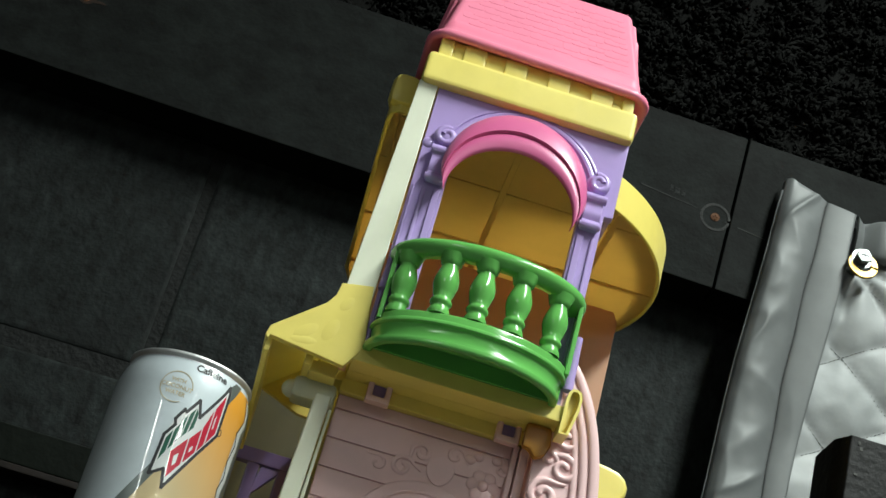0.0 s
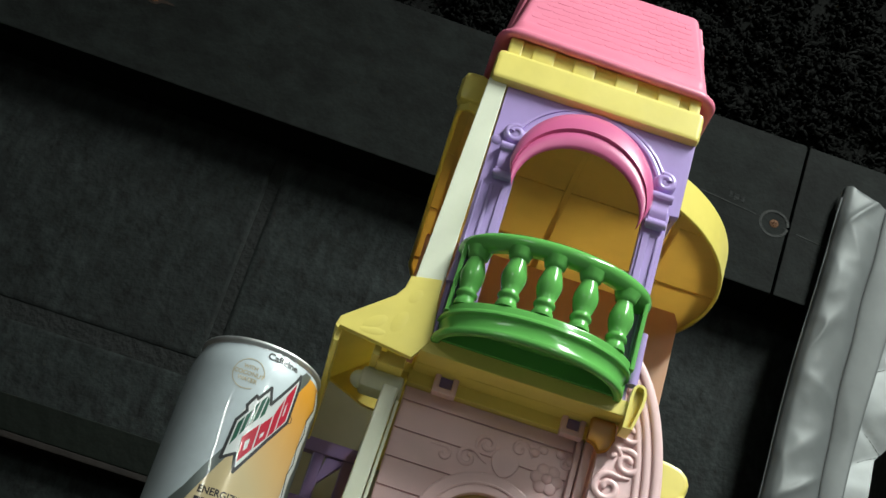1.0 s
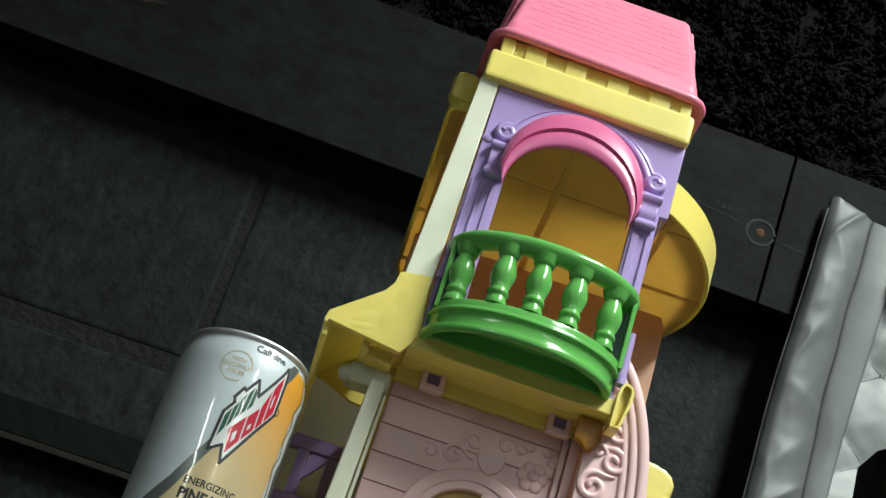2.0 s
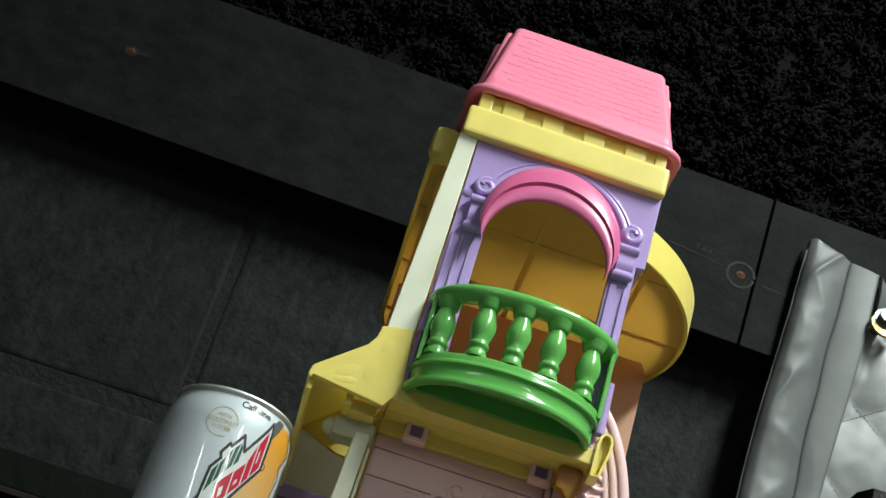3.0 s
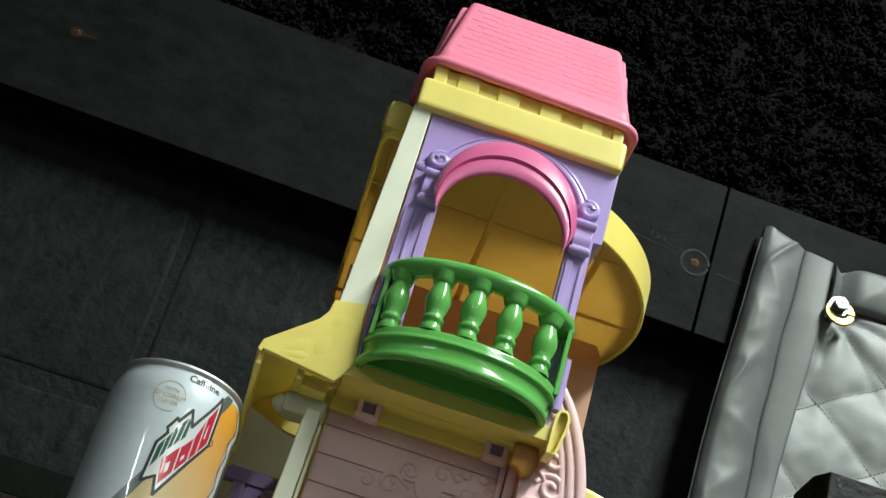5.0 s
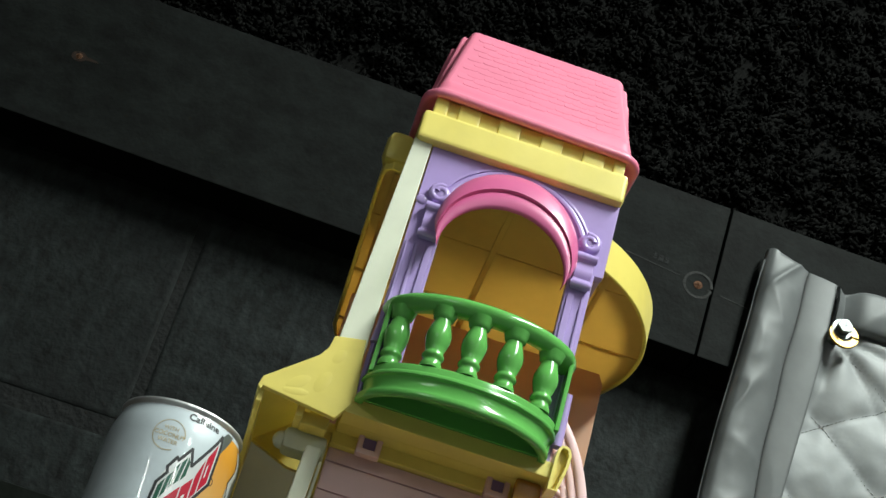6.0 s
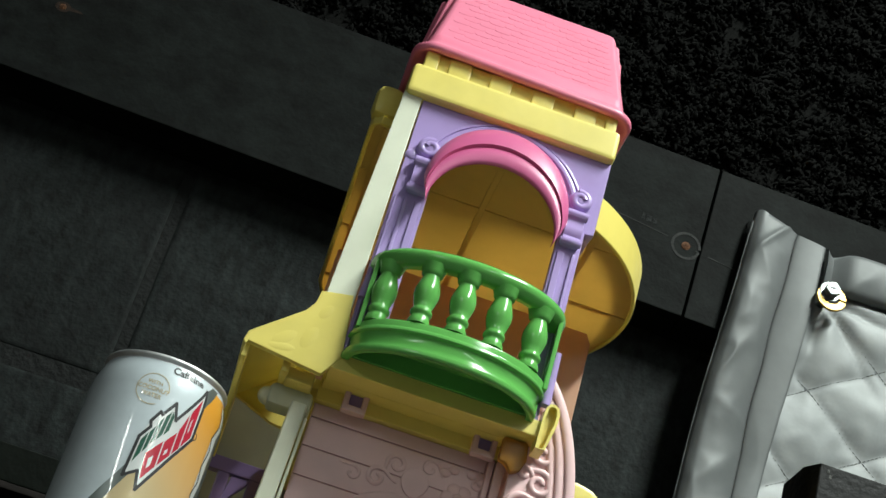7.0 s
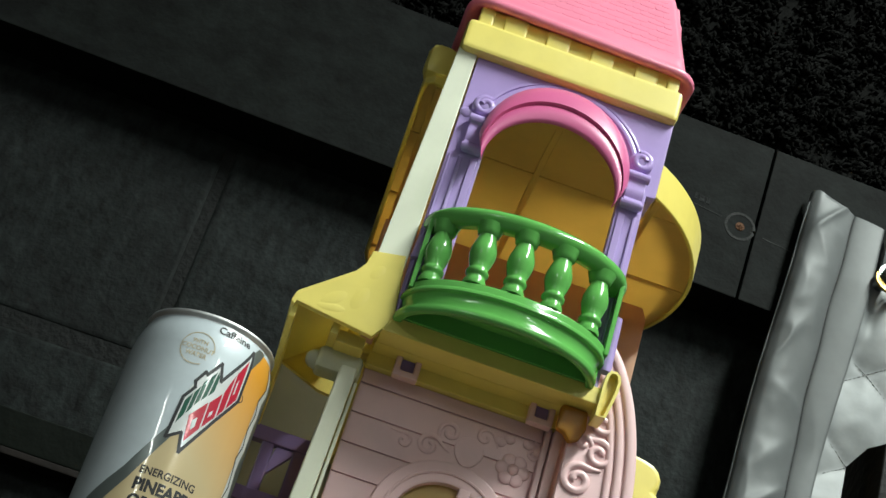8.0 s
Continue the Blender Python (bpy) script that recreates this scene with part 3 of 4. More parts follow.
for sx, cx in ((1, -31.8), (-1, 41.6)):
    sp = [(cx + sx * (4.6 - k * 0.14) * math.cos(k * 0.42 + 1.2), -1.4 - k * 0.06, 298 + (4.6 - k * 0.14) * math.sin(k * 0.42 + 1.2)) for k in range(20)]
    part("scroll", joined(blob(cx, 0.2, 298, 5.8, 3.4, 5.8, 20), tube(sp, [1.9 - 0.02 * k for k in range(20)], 10)), LILAC, front, "", 60)
    if sx > 0:
        part("scroll_ear", blob(cx - 7.2, 0.4, 293.4, 3.0, 1.6, 2.8, 14), LILAC, front)
    cap = [(0, 291), (-3.4, 291.4), (-5.2, 290.4), (-5.8, 288.8), (-5.2, 287.2), (-3.8, 286.4), (-3.6, 284.8), (-4.3, 282), (-4.2, 279.6), (-3.2, 277.4), (-3.6, 276.6), (-4.6, 275.8), (-4.8, 274.4), (-4.0, 273.2), (-2.4, 272.8), (0, 272.8)]
    part("capital", prism(cap, cx - 4.3, cx + 4.3, 0.35, "x"), LILAC, front)
    part("capital_roll", joined(tube([(cx - 5.1, -3.6, 288.9), (cx + 5.1, -3.6, 288.9)], 2.2, 14), tube([(cx - 5.0, -3.0, 274.4), (cx + 5.0, -3.0, 274.4)], 1.7, 12)), LILAC, front)
    for k, w in ((-8.2, 0.6), (-3.4, 0.9), (2.6, 1.7)) if sx > 0 else ((3.4, 0.9), (-2.6, 1.7)):
        part("flute", box(cx + k - w, cx + k + w, -1.2, 1, 186, 270, 0.6), LILAC, front)
part("arch_moulding", tube([(x, -0.1, z) for x, z in arc(5, 286, 39.2, 38.6, 158, 22, 40)], 0.8, 8, 0.8), LILAC, front)
part("corner_peg", tube([(-40, -1.5, 214), (-40, -1.5, 225)], [2.2, 1.5], 10), LILAC, front)
part("corner_peg", tube([(49, -1.5, 193), (49, -1.5, 219)], [2.4, 1.8], 10), LILAC, front)
part("corner_post", prism([(-55.5, 208), (-42.6, 208), (-42.2, 325), (-51.2, 325)], -1, 10, 0.6), CREAM, house, "ivory corner post")

# hood over the arch
hood_rows = [(-0.5, 34, 283, 37), (-4, 34.4, 282.5, 37.3), (-8, 34.0, 280, 36.7), (-11, 33.4, 276.6, 35), (-12.8, 32.6, 273.6, 33.2), (-13.3, 32.1, 272.8, 32.3), (-11.6, 31.9, 272.4, 31.7), (-13.0, 31.6, 271.4, 30.9), (-13.2, 31.0, 269.4, 29.6), (-13.1, 30.5, 267.6, 28.6), (-12.6, 30.1, 266.8, 28.1), (-11.6, 29.8, 266.6, 27.9), (-10.6, 29.9, 267, 28.2), (-4, 31.5, 274, 32.5), (-0.5, 32, 280, 34)]


def hood_line(y, rx, zc, rz, k=40):
    """A half oval whose ends run on downward, more so at the free front edge."""
    leg = 0.32 * max(0, -y)
    mid = 4 + 0.12 * y
    pts = [(mid + rx * math.cos(math.pi * i / k), y, zc + rz * math.sin(math.pi * i / k)) for i in range(k + 1)]
    return [(mid + rx - 0.12 * leg, y, zc - leg)] + pts + [(mid - rx + 0.12 * leg, y, zc - leg * 0.5)]


hood = lofted([hood_line(*r) for r in hood_rows + hood_rows[:1]])
bmesh.ops.remove_doubles(hood, verts=hood.verts, dist=0.01)
bmesh.ops.holes_fill(hood, edges=[e for e in hood.edges if e.is_boundary])
part("arch_hood", hood, PINK, front, "hot pink curved hood over the arch", 50)

# cornice, dentils and roof
part("cornice", strip([(-51, 74), (-51, -5), (52.5, -5), (52.5, 74)], [(-43, 74), (-43, 8), (45, 8), (45, 74)], 323.6, 340.4, 2.6, "z"), YELLOW, house, "smooth yellow cornice band")
part("neck", joined(box(-47, 50, -0.1, 70, 337, 350.6, 0.5), box(-45, 48, 3, 66, 348, 360, 0)), YELLOW, house)
for x, w in ((-43.5, 3.4), (-29.5, 5.6), (-9, 5.6), (12.4, 5.6), (33.8, 5.6), (47.0, 3.0)):
    part("dentil", box(x - w, x + w, -1.6, 6, 337, 350.2 - 0.022 * x, 1.1), YELLOW, house)


def frustum(b, z0, t, z1, bev):
    bm = bmesh.new()
    q = [bm.verts.new((x, y, z0)) for x, y in ((b[0], b[2]), (b[1], b[2]), (b[1], b[3]), (b[0], b[3]))]
    w = [bm.verts.new((x, y, z1)) for x, y in ((t[0], t[2]), (t[1], t[2]), (t[1], t[3]), (t[0], t[3]))]
    bm.faces.new(q[::-1]), bm.faces.new(w)
    for i in range(4):
        bm.faces.new((q[i], q[(i + 1) % 4], w[(i + 1) % 4], w[i]))
    return soften(bm, bev, 3)


def rounded(x0, x1, y0, y1, r, k=6):
    pts = []
    for cx, cy, a in ((x1 - r, y1 - r, 0), (x0 + r, y1 - r, 90), (x0 + r, y0 + r, 180), (x1 - r, y0 + r, 270)):
        pts += arc(cx, cy, r, r, a, a + 90, k)
    return pts


roof = part("roof", frustum((-49, 52, -6.3, 62), 352, (-40, 43, 22, 50), 417, 3.6), ROOF, house, "coral pink shingled roof with a rounded eave")
part("roof_flank", frustum((-51.3, 54.3, 4.6, 56), 352, (-44, 46.5, 26, 48), 414, 1.6), ROOF, roof)
part("roof_flank", frustum((-52.8, 55.8, 16.5, 48), 352, (-47.5, 50, 29, 46), 407, 1.4), ROOF, roof)
# the rim flares out of the slopes and hangs a little lower at its east end
lip = [[(*p, z + 3.6 - 2.4 * (p[0] + 53) / 110) for p in rounded(-49.5 - d, 52.5 + d, -8 - d, 62 + d, 7 + d)] for d, z in ((-5, 347), (-1, 344.6), (1.6, 342.8), (3.4, 342.4), (4.5, 343.2), (4.9, 344.6), (4.5, 346.2), (3.2, 347.4), (1.6, 348.4), (0.3, 350), (-0.7, 352.4), (-1.4, 355), (-2.6, 357))]
part("eave", lofted(lip, True), ROOF, roof, "", 70)
roof.location = (0.0005, 0.007, 0.0042)
# shingle relief on the front slope
slope = Vector((0, 30, 69)).normalized()
nrm = Vector((0, -69, 30)).normalized()
rng = random.Random(8)
rows = 13
for r in range(rows):
    f0, f1 = 0.02 + 0.9 * (r + 0.15) / rows, 0.02 + 0.9 * (r + 1.1) / rows
    f_row = f0
    half = lambda f: (-45 + 9.5 * f, 48 - 9.5 * f)
    m = 10
    for k in range(m):
        f0 = f_row + rng.uniform(-0.012, 0.012)
        x0, x1 = half(f0)
        wdt = (x1 - x0 - 2) / m
        a = x0 + 1 + k * wdt + (wdt * 0.5 if r % 2 else 0)
        b = min(a + wdt * 0.93, x1 - 1)
        if b - a < 2:
            continue
        o = Vector((0, -8, 348)) + Vector((0, 30, 69)) * f0
        p = Vector((0, -8, 348)) + Vector((0, 30, 69)) * min(f1, 0.97)
        lift, low = nrm * (0.3 + rng.uniform(-0.08, 0.08)), nrm * 0.05
        bow = (b - a) * 0.16
        edge = [(a, 0.0), (a + bow, -0.7), (b - bow, -0.7), (b, 0.0)]
        top = [Vector((x, o.y, o.z)) + slope * q + lift for x, q in edge] + [Vector((b, p.y, p.z)) + low, Vector((a, p.y, p.z)) + low]
        foot = [v - nrm * 0.5 - (slope * 0.9 if i < 4 else slope * 0) for i, v in enumerate(top)]
        bm = bmesh.new()
        A, B = [bm.verts.new(v) for v in top], [bm.verts.new(v) for v in foot]
        bm.faces.new(A), bm.faces.new(B[::-1])
        for i in range(6):
            bm.faces.new((A[i], B[i], B[(i + 1) % 6], A[(i + 1) % 6]))
        part("shingle", bm, ROOF, roof, smooth=0)

# ledge under the balcony, with its sloped left shoulder
ledge = part("ledge", prism([(-44, 178.3), (50, 178.3), (50, 186), (-40.5, 186)], -1, 12, 0.7), YELLOW, house, "yellow ledge with a sloped shoulder")
part("shoulder", joined(prism([(-57, 211), (-43.5, 214), (-40.2, 184), (-46.5, 173.5), (-81.5, 178), (-80.6, 181.8), (-60.6, 199.6), (-57.8, 204.5)], -1.5, 2, 0.7), prism([(-82, 177.5), (-81, 182.3), (-61, 200.1), (-58.2, 205), (-57.3, 211.3), (-43.5, 214), (-43.5, 210), (-55.5, 206), (-59.5, 198), (-78.6, 181), (-80.5, 176)], -1.4, 68, 0.5)), YELLOW, ledge)


def petal(cx, cz, half, wide, turn):
    bm = blob(0, 0, 0, half, 0.9, wide, 20)
    bmesh.ops.transform(bm, matrix=Matrix.Translation((cx, -0.78, cz)) @ Matrix.Rotation(radians(turn), 4, "Y"), verts=bm.verts)
    return bm


for cx, cz, half, wide, turn in ((-66, 184.5, 10, 4.6, -40), (-56, 188, 10, 5, -70), (-52.5, 202, 7, 4, -60), (-66, 180, 10, 3.2, -8)):
    part("petal_relief", petal(cx, cz, half, wide, turn), YELLOW, ledge, "", 60)
part("shoulder_wall", prism([(2, 178), (68, 178), (68, 150), (40, 160), (2, 172)], -81, -78.5, 0.6, "x"), YELLOW, ledge)
part("shoulder_back", prism([(-80, 206), (-50, 206), (-50, 172), (-60, 173), (-80, 181)], 64, 67, 0.5), YELLOW, ledge)
part("shoulder_clip", joined(box(-60, -48, 8, 22, 171, 177, 0.8), box(-63, -59.5, 4, 40, 172, 177.5, 0.8)), YELLOW, ledge)
part("soffit", box(-44, 49.5, 12.05, 21.75, 178.5, 186, 0), YELLOW, ledge)
part("lintel", box(-45, 48, 21.8, 27, 172.5, 186, 0.7), YELLOW, ledge)
HOOK = [(49, 172.5), (49.3, 188), (49.8, 192), (51, 194), (53.4, 194.4), (55.4, 193.2), (56.3, 190), (56, 185), (55, 180), (53.4, 172.5)]
part("end_bracket", joined(strip(HOOK, inset(HOOK, 1.3), -3, 8, 0.45, closed=True), prism(inset(HOOK, 1.1), 1, 7.6, 0)), YELLOW, ledge, "rounded yellow hook")
part("amber_clip", prism([(36.8, 178), (48, 178), (49, 170), (47, 164.5), (43, 162.5), (40, 166), (36.8, 166.5)], 7, 11.5, 1.2), ORANGE, house, "small amber translucent clip")
for x in (-28.0, 31.0):
    h = part("hinge", strip([(x - 5.4, 170), (x + 5.4, 170), (x + 5.4, 184), (x - 5.4, 184)], [(x - 2.8, 173), (x + 2.8, 173), (x + 2.8, 181), (x - 2.8, 181)], 17, 22, 0.7, closed=True), BLUSH, house, "pale pink hinge loop")
    part("hinge_peg", box(x - 2.9, x + 2.9, 19, 22.5, 172.5, 181.4, 0.6), PURPLE, h)

# balcony
BX, BA, BB = 4.0, 43.8, 27.0


def oval(d, k=48):
    return [(BX + (BA + d) * math.cos(math.pi + math.pi * i / k), (BB + d) * math.sin(math.pi + math.pi * i / k)) for i in range(k + 1)]


def skirt(d, z):
    """One line round the base, which draws in a little towards its foot at the east end."""
    return [(x - max(0, x - BX) / BA * 3.2 * min(1, (201 - z) / 17), y, z) for x, y in oval(d)]


balcony = part("balcony", lofted([skirt(d, z) for d, z in ((-2.8, 194), (-2.8, 184.6), (-2.4, 184.1), (-1.6, 183.8), (0.6, 183.9), (1.1, 184.3), (1.3, 184.9), (1.3, 186.4), (1.1, 187.0), (0.6, 187.3), (-0.5, 187.5), (-0.7, 187.9), (-0.6, 193.4), (-0.4, 193.8), (0.5, 194.1), (0.9, 194.6), (0.9, 195.7), (0.6, 196.2), (-0.1, 196.5), (-0.2, 196.9), (-0.1, 198.8), (-0.4, 199.7), (-1.4, 200.4), (-6, 200.7))]), GREEN, house, "glossy green half-round balcony", 36)
part("balcony_floor", prism([p[:2] for p in skirt(-3.2, 198)], 193, 200.4, 0, "z"), GREEN, balcony)
part("back_plate", box(-38, 46, -2.5, -0.3, 185.5, 200.4, 0.5), GREEN, balcony)
rail = part("rail", lofted([[(*p, z) for p in oval(d)] for d, z in ((-7.0, 229.5), (-6.5, 228.4), (-1.4, 228.2), (-0.6, 229), (0.8, 230.5), (1.4, 232.5), (1.0, 234.4), (-0.4, 235.6), (-5.6, 235.8), (-7.0, 234.6), (-7.0, 229.5))]), GREEN, balcony, "", 50)
prof = [(0.1, 202.6), (4.9, 202.8), (5.0, 204.2), (4.5, 205.4), (4.0, 206.4), (4.1, 207.2), (4.8, 207.8), (4.9, 208.8), (4.3, 209.8), (4.0, 210.6), (4.8, 213), (5.6, 216), (5.6, 218.5), (4.7, 221.6), (3.9, 224), (3.7, 225), (4.7, 225.8), (4.9, 226.8), (5.4, 228), (6.0, 229.8), (0.1, 230)]
prof = [(r, 230 - (230 - z) * 1.094) for r, z in prof]
for deg in (204, 241.3, 265.3, 290, 323.5):
    a = radians(deg)
    part("baluster", lathe(prof, BX + (BA - 4.6) * math.cos(a), (BB - 4.6) * math.sin(a), 22), GREEN, balcony, "", 50)
for x in (BX - BA + 0.6, BX + BA - 2.8):
    part("end_post", joined(box(x, x + 2.2, -9, 0, 197, 231, 0.6), box(x + 0.4, x + 1.8, -5.5, -3.5, 200, 230, 0.4)), GREEN, balcony)

# ground floor front: planked door with its ring window and relief
door = part("door", prism([(-44.5, 0), (43, 0), (43, 173.5), (-44.5, 173.5)], 26.4, 30, 0), BLUSH, house, "pale pink planked door panel")
hole = arc(3.5, 113.5, 20, 20, 0, 352.5, 47)
zs = [165.6 - 13.7 * k for k in range(12)]
z_hi = 172.6
for z in zs + [2]:
    if z_hi > z + 3:
        part("plank", box(-44.3, 35, 25.4, 28, z + 0.3, z_hi - 0.3, 0.35), BLUSH, door)
    z_hi = z
part("window_ring", strip(arc(3.5, 113.5, 30, 30, 0, 352.5, 47), hole, 21.5, 25.8, 1.3, closed=True), BLUSH, door)
part("ring_bead", tube([(x, 21.4, z) for x, z in arc(3.5, 113.5, 24.5, 24.5, 0, 360, 60)], 0.7, 6), BLUSH, door)
part("window_pane", prism(arc(3.5, 113.5, 20.4, 20.4, 0, 352.5, 47), 24.6, 25.2, 0), YELLOW_SHELL, door, "dull yellow window disc")
part("window_bar", box(7.0, 12.5, 20.5, 25, 94, 133.5, 1), BLUSH, door)
part("door_jamb", box(43.1, 54, 23.5, 27, 0, 172, 0.6), BLUSH, door)
part("door_frame", joined(box(35.4, 38, 22, 27, 0, 172, 0.7), box(38.6, 43, 20.5, 27, 0, 172, 1)), BLUSH, door)


def curl(cx, cz, r, turns, start, hand, y, w, tail=0):
    pts = []
    k = int(turns * 22)
    for i in range(k + 1):
        f = i / k
        a = start + hand * turns * 2 * math.pi * f
        rr = r * (1 - 0.78 * f)
        pts.append((cx + rr * math.cos(a), y, cz + rr * math.sin(a)))
    if tail:
        d = (Vector(pts[0]) - Vector(pts[1])).normalized()
        pts = [tuple(Vector(pts[0]) + d * tail * (1 - j / 4) + Vector((0, 0, (1 - j / 4) ** 2 * tail * 0.2))) for j in range(4)] + pts
    m = len(pts)
    return tube(pts, [w * (0.45 + 0.55 * min(1, i / 6, (m - 1 - i) / 3 + 0.4)) for i in range(m)], 7, 0.7)


orn = [curl(-9.5, 148.5, 5.2, 1.2, 0.6, 1, 25.3, 1.1, 6), curl(-2.5, 157, 4.6, 1.15, 3.4, -1, 25.3, 1.1, 5), curl(-20, 147, 3.6, 1.0, 2.0, -1, 25.4, 0.8, 5), curl(12, 160, 4.2, 1.1, 0.2, 1, 25.4, 0.8, 5), curl(33, 160, 3.5, 1.0, 1.0, -1, 25.4, 0.8, 4)]
part("relief_scroll", joined(*orn), BLUSH, door)
heart = [(7 + 6.2 * math.cos(a) * (1 + 0.18 * math.sin(a)), 151 + 6.8 * math.sin(a)) for a in [math.pi * 2 * k / 26 for k in range(26)]]
part("relief_heart", prism(heart, 24.8, 26, 0.55), BLUSH, door)
fl = [blob(26.5 + 4.4 * math.cos(k * 1.047), 25.2, 150 + 4.4 * math.sin(k * 1.047), 3.1, 1.2, 3.1, 12) for k in range(6)] + [blob(26.5, 24.8, 150, 2.6, 2.0, 2.6, 12)]
fl += [blob(27 + 8.5 * math.cos(a), 25.5, 160 + 3.5 * math.sin(a), 2.5, 1.4, 2.2, 10) for a in (0.3, 1.2, 2.2, 3.0)]
part("relief_flower", joined(*fl), BLUSH, door)

# porch post, railing, ground-floor clutter at the side
post = part("porch_post", joined(prism([(-60.5, 5), (-51, 5), (-47.1, 166), (-54.3, 166)], 15, 26, 1.4), prism([(-50, 5), (-48, 5), (-45.4, 161), (-46.8, 161)], 18, 27, 0.5)), CREAM, house, "pale ivory porch post")
part("post_head", joined(box(-65, -45.5, 16, 28, 161.5, 172.5, 2.8), blob(-65, 21.5, 166.5, 4.2, 4, 4.2, 16)), HAZE, post, "hazy pale yellow post head")
rl = part("porch_railing", box(-92, -50, 107, 113, 160, 167.5, 1.2), PURPLE, house, "dark purple porch railing")
part("lower_rail", box(-92, -50, 107, 113, 130, 137, 1.2), PURPLE, rl)
for x in (-88, -73, -58):
    part("railing_bar", box(x - 3, x + 3, 108, 112, 5, 162, 1), PURPLE, rl)
part("railing_brace", prism([(-72, 143), (-61, 157), (-57, 160), (-69, 160)], 108.5, 111.5, 0.8), PURPLE, rl)

# side shutter: an arched half with mouldings and curls


def arch_line(d, k=30):
    pts = [(34 + (41 - d) * math.cos(radians(90 - 90 * i / k)), 135 + (87 - d) * math.sin(radians(90 - 90 * i / k))) for i in range(k + 1)]
    return pts + [(75.2 - d, 90), (75.4 - d, 5)]


shutter = part("side_shutter", prism(arch_line(0) + [(43.5, 5), (43.5, 215)], 12, 16, 0.6), BLUSH, house, "pale pink arched side shutter with raised curls")
for d0, d1, y in ((0, 5.0, 8.6), (4.7, 9.2, 9.6), (8.9, 12.8, 10.6)):
    part("moulding", strip(arch_line(d0), arch_line(d1), y, 14, 1.3), BLUSH, shutter, "", 60)
sc = [curl(55.5, 177, 6.2, 1.3, 2.2, -1, 11.6, 1.5, 4), curl(57, 163, 6.4, 1.3, 2.0, -1, 11.6, 1.5, 7), curl(51, 149.5, 7.0, 1.4, 1.2, 1, 11.6, 1.6, 6), curl(50, 166, 3.4, 1.0, 0.2, 1, 11.6, 1.2, 3), curl(56, 133, 6.5, 1.3, 2.0, -1, 11.6, 1.5, 6), curl(50, 118, 6.5, 1.3, 1.0, 1, 11.6, 1.5, 6)]
part("raised_curl", joined(*sc), BLUSH, shutter, "", 60)

# ---- the drinks can ----
CR = 28.6
can = thing("drinks_can", "silver and orange slim drinks can beside the toy house", "can", at=(-106.6, 15.9, 0))
body = part("can_body", lathe([(0.1, 5), (16, 4.5), (20, 1), (21.5, 0), (23, 1), (25.5, 5), (28, 11), (CR, 16), (CR, 90), (CR, 140), (28.3, 144), (27.4, 148), (26.4, 151), (25.9, 152.6)], n=96), CANSILVER, can, "", 50)
rim = part("can_rim", lathe([(25.9, 152.4), (25.7, 153.0), (26.1, 153.6), (26.7, 153.9), (26.9, 154.6), (26.7, 155.3), (26.1, 155.6), (25.5, 155.3), (25.1, 154.2), (24.6, 151), (23.4, 149.6), (22, 151), (0.1, 151)], n=96), ALU, can, "bare aluminium rim and lid", 50)
part("pull_tab", joined(strip(arc(0, 6, 8, 13, 0, 350, 30), arc(0, 9, 5, 6, 0, 350, 30), 151.3, 152.3, 0.3, "z")), ALU, can)


def can_radius(z):
    prof_ = ((16, CR), (140, CR), (144, 28.3), (148, 27.4), (151, 26.4), (152.6, 25.9))
    for (z0, r0), (z1, r1) in zip(prof_, prof_[1:]):
        if z <= z1:
            return r0 + (r1 - r0) * max(0, (z - z0) / (z1 - z0))
    return 25.9


def wrapped(bm, lift, du=1.6):
    """Bends a flat drawing, of (u, 0, z), round the can."""
    us = [v.co.x for v in bm.verts]
    u = min(us) + du
    while u < max(us):
        bmesh.ops.bisect_plane(bm, geom=bm.verts[:] + bm.edges[:] + bm.faces[:], plane_co=(u, 0, 0), plane_no=(1, 0, 0))
        u += du
    for z in (140, 144, 148, 151):
        bmesh.ops.bisect_plane(bm, geom=bm.verts[:] + bm.edges[:] + bm.faces[:], plane_co=(0, 0, z), plane_no=(0, 0, 1))
    for v in bm.verts:
        a, r = v.co.x / CR, can_radius(v.co.z) + lift
        v.co = (r * math.sin(a), -r * math.cos(a), v.co.z)
    return bm


def print_on(name, pts, mat, lift, parent=body, label=""):
    bm = bmesh.new()
    f = bm.faces.new([bm.verts.new((u, 0, z)) for u, z in pts])
    bmesh.ops.triangulate(bm, faces=[f])
    return part(name, wrapped(bm, lift), mat, parent, label, 60)


def line_on(name, pts, w, mat, lift, parent=body, label="", closed=False):
    """A printed line of the width w."""
    ring = pts + pts[:1] if closed else pts
    bm = bmesh.new()
    for (a, b), (c, d) in zip(ring, ring[1:]):
        e = Vector((c - a, d - b))
        nn = Vector((-e.y, e.x)).normalized() * w / 2
        ee = e.normalized() * w * 0.4
        bm.faces.new([bm.verts.new((p[0], 0, p[1])) for p in ((a - ee.x + nn.x, b - ee.y + nn.y), (a - ee.x - nn.x, b - ee.y - nn.y), (c + ee.x - nn.x, d + ee.y - nn.y), (c + ee.x + nn.x, d + ee.y + nn.y))])
    return part(name, wrapped(bm, lift), mat, parent, label, 60)


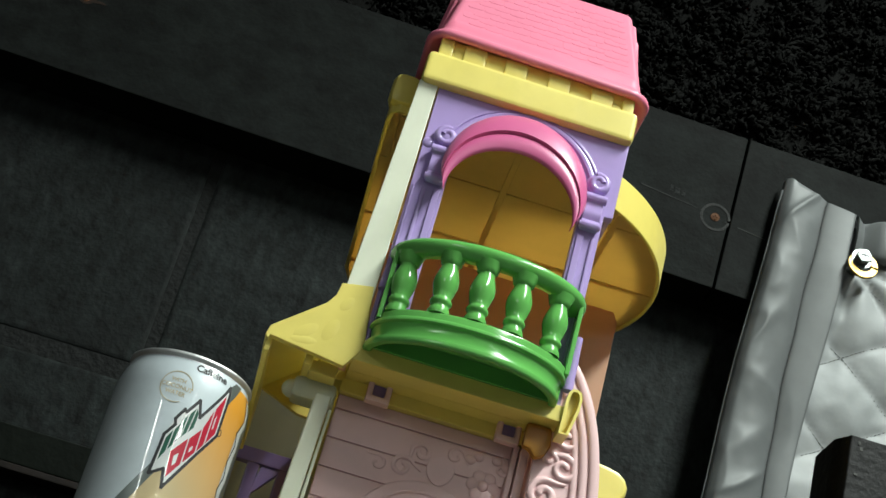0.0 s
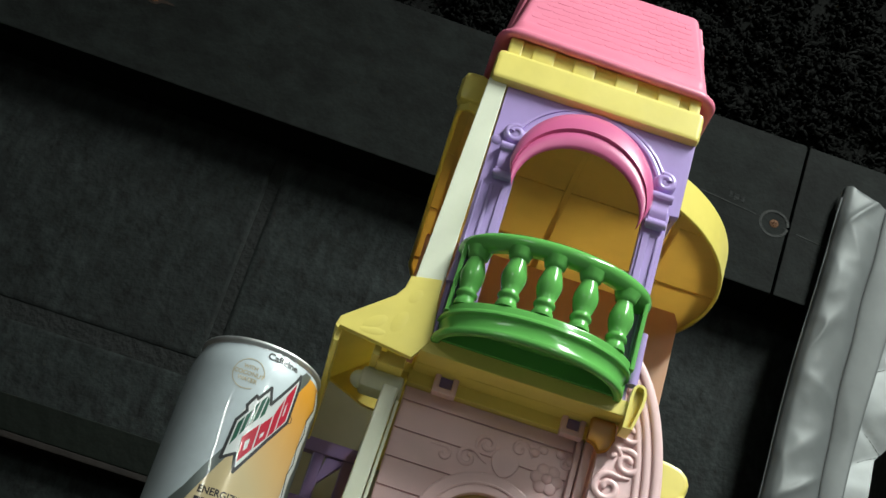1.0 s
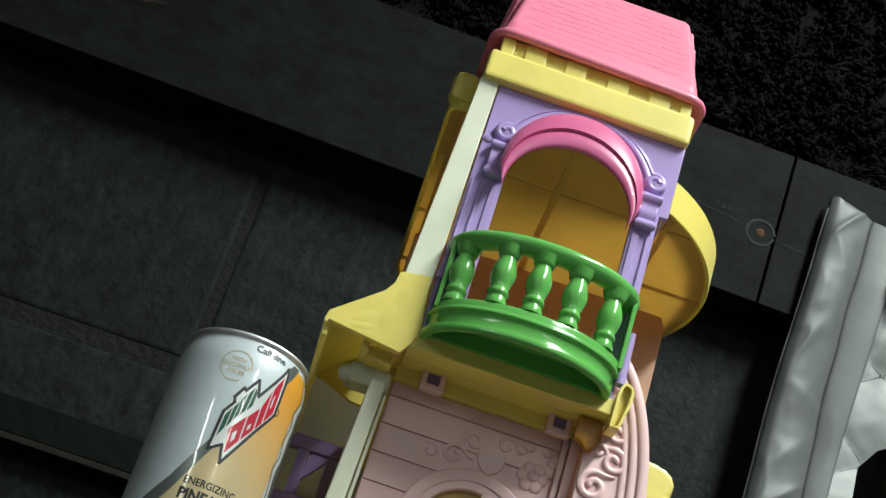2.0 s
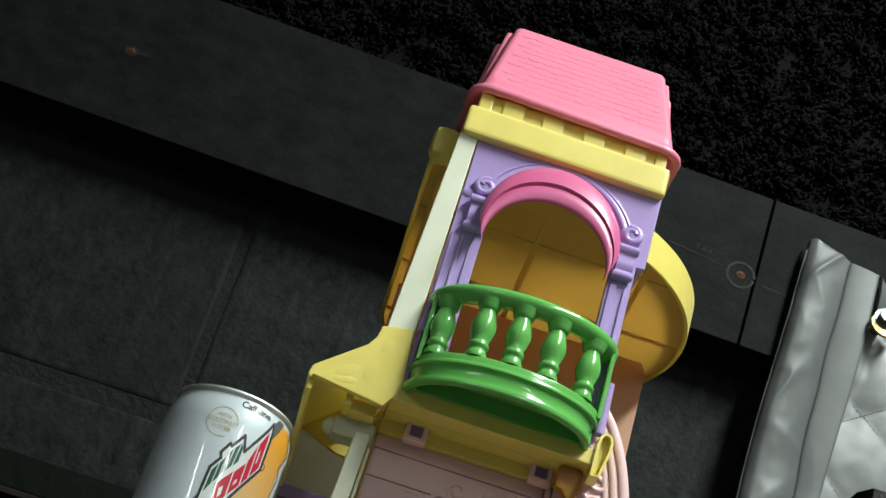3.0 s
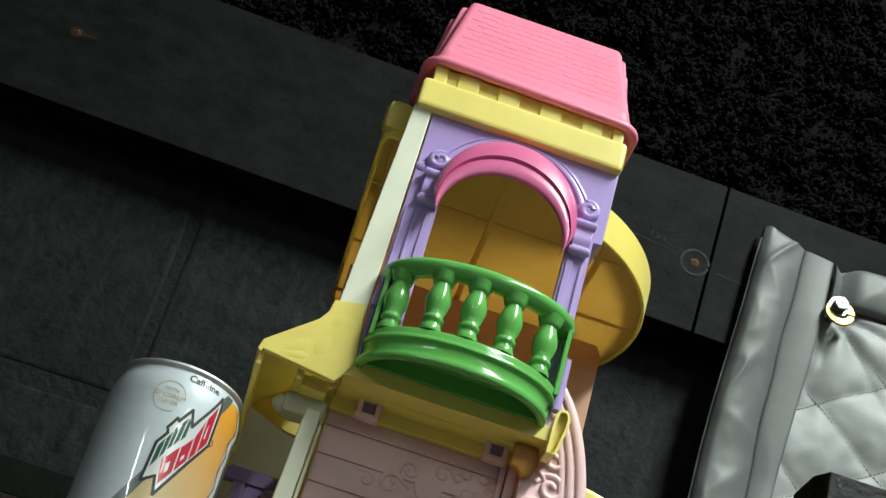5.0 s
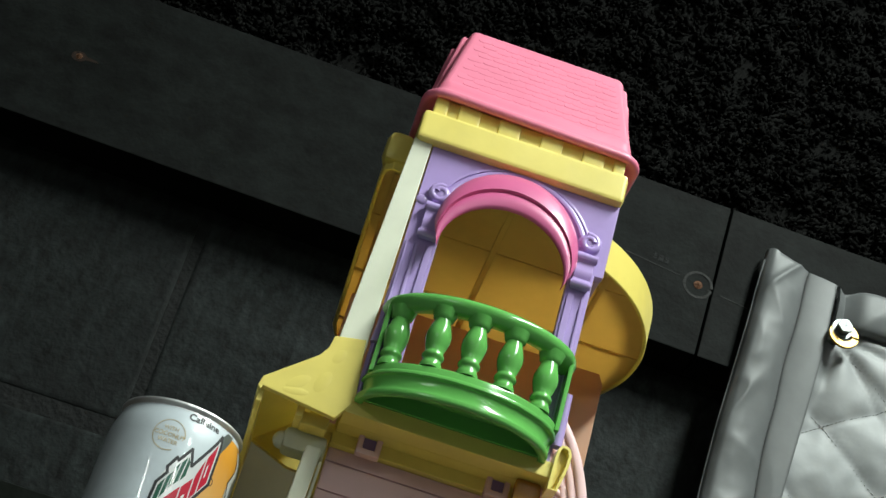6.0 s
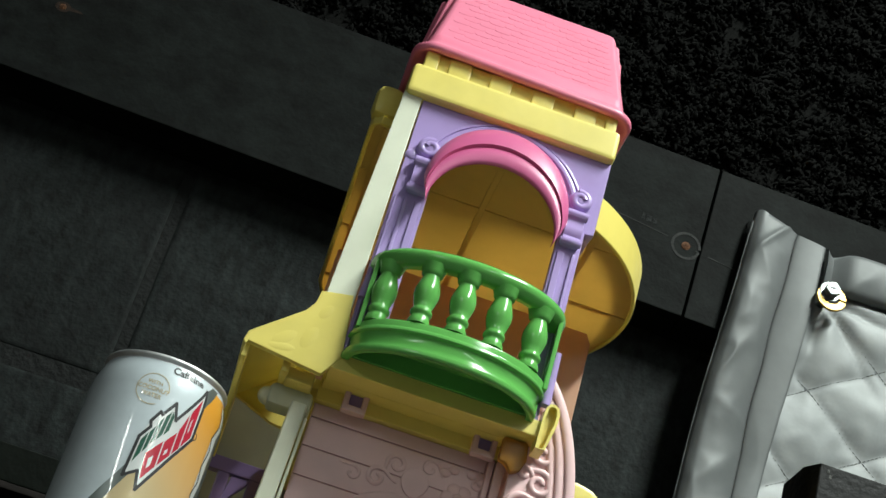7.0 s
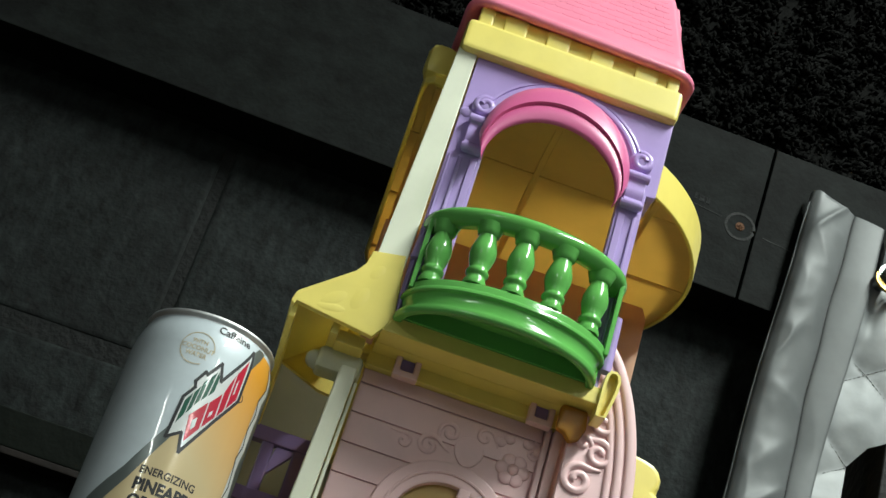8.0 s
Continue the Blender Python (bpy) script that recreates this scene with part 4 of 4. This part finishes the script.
def words_on(text, u, z, size, turn, mat, lift, bold=0.0, squeeze=1.0, align="LEFT"):
    cu = bpy.data.curves.new("words", "FONT")
    cu.body, cu.size, cu.offset, cu.align_x, cu.resolution_u = text, size, bold, align, 3
    tmp = new("words", cu)
    me = bpy.data.meshes.new_from_object(tmp.evaluated_get(bpy.context.evaluated_depsgraph_get()))
    bpy.data.objects.remove(tmp)
    bm = bmesh.new()
    bm.from_mesh(me)
    bpy.data.meshes.remove(me)
    c, s = math.cos(radians(turn)), math.sin(radians(turn))
    for v in bm.verts:
        x, y = v.co.x * squeeze, v.co.y
        v.co = (u + c * x - s * y, 0, z + s * x + c * y)
    return part("printed_text", wrapped(bm, lift), mat, body, "", 0)


print_on("orange_field", [(-40, 16.5), (84, 16.5), (84, 150.5), (28, 150.5), (22.5, 143), (-0.5, 99.5), (-9.6, 80.8), (-15.7, 71.3)], CANORANGE, 0.06, label="orange field fading to gold")
print_on("grey_stripe", [(-50, 16.5), (-39, 16.5), (-15, 71.3), (-9, 80.8), (0, 99.5), (23, 143), (29, 151.8), (24.5, 151.8), (20.4, 147.4), (-2.6, 102.8), (-11.8, 85.3), (-22, 72.3)], CANGREY, 0.10, label="grey diagonal stripe")
LOGO = [(21.0, 148.2), (21.0, 126.1), (14.4, 114.3), (5.4, 96.3), (3.8, 104.0), (-1.2, 100.4), (-0.4, 117.8), (2.5, 123.0), (1.8, 125.4), (4.3, 130.5), (5.2, 129.5), (9.0, 136.3), (11.0, 129.4)]
badge = print_on("badge", LOGO, CANWHITE, 0.14, label="jagged white badge with green and red shapes")
line_on("badge_outline", LOGO, 1.25, CANBLACK, 0.18, badge, closed=True)
# plain slanted shapes in the badge's colours
for quad in ([(0.3, 106.5), (2.2, 111.0), (2.6, 120.6), (0.7, 116.6)], [(2.6, 111.6), (4.0, 114.4), (4.6, 124.4), (3.0, 121.0)], [(4.4, 115.8), (5.8, 118.4), (6.4, 128.8), (4.9, 126.0)], [(6.2, 118.6), (7.8, 121.4), (8.6, 132.4), (6.9, 129.4)], [(8.2, 121.5), (9.9, 124.4), (10.0, 130.6), (9.0, 132.6)]):
    print_on("green_shape", quad, CANGREEN, 0.20, badge)
for quad in ([(5.5, 100.8), (9.5, 108.0), (9.3, 119.4), (4.1, 111.6)], [(10.0, 108.8), (13.6, 115.0), (13.4, 125.2), (9.8, 119.6)], [(14.1, 115.6), (16.2, 119.6), (16.1, 135.0), (13.9, 126.4)], [(16.7, 120.4), (19.8, 126.2), (19.6, 143.6), (16.6, 136.0)]):
    print_on("red_shape", quad, CANRED, 0.20, badge)
for quad in ([(6.4, 106.0), (7.6, 108.0), (7.5, 112.2), (6.0, 110.2)], [(11.0, 113.6), (12.2, 115.6), (12.1, 117.4), (11.0, 115.8)], [(17.5, 127), (18.1, 128), (18.0, 134), (17.4, 132)]):
    print_on("white_shape", quad, CANWHITE, 0.24, badge)
line_on("badge_mark", [(21.9 + 0.9 * math.cos(k * 0.63), 127.7 + 1.5 * math.sin(k * 0.63)) for k in range(10)], 0.4, CANBLACK, 0.14, closed=True)
words_on("Caffeine", 3.2, 148.4, 4.8, -1, CANBLACK, 0.16, 0.14, 0.95)
circ = [(-2.2 + 6.6 * math.cos(k * 0.157), 138.8 + 6.9 * math.sin(k * 0.157)) for k in range(40)]
line_on("round_emblem", circ[:34], 0.35, CANGOLD, 0.14, label="thin gold ring")
for wds, zz, ss in (("WITH", 140.9, 2.5), ("COCONUT", 138.0, 2.7), ("WATER", 135.2, 2.6)):
    words_on(wds, -2.0, zz, ss, -3, CANGOLD, 0.14, 0.04, 0.95, "CENTER")
words_on("ENERGIZING", -5.6, 84.2, 4.4, 0, CANBLACK, 0.14, 0.1, 0.88)
words_on("PINEAPPLE", -6.0, 77.6, 6.6, 0, CANBLACK, 0.14, 0.3, 0.88)
words_on("ORANGE", -6.0, 71.0, 6.6, 0, CANBLACK, 0.14, 0.3, 0.88)
zig = [(35.3, 149.0), (36.6, 140), (32.9, 133), (34.9, 128), (32.6, 120), (34.2, 113.5), (31.8, 107.5), (34.2, 96), (31.5, 88), (34, 78), (32, 66), (34, 50)]
print_on("white_edge", [(u + 0.2, z) for u, z in zig] + [(u + 3.2, z - 1) for u, z in zig[::-1]], CANWHITE, 0.12, label="jagged white edge")
line_on("jagged_line", zig, 0.7, CANBLACK, 0.16)
print_on("dark_panel", [(u + 2.6, z) for u, z in zig] + [(60, 50), (60, 146)], CANGREY, 0.10)
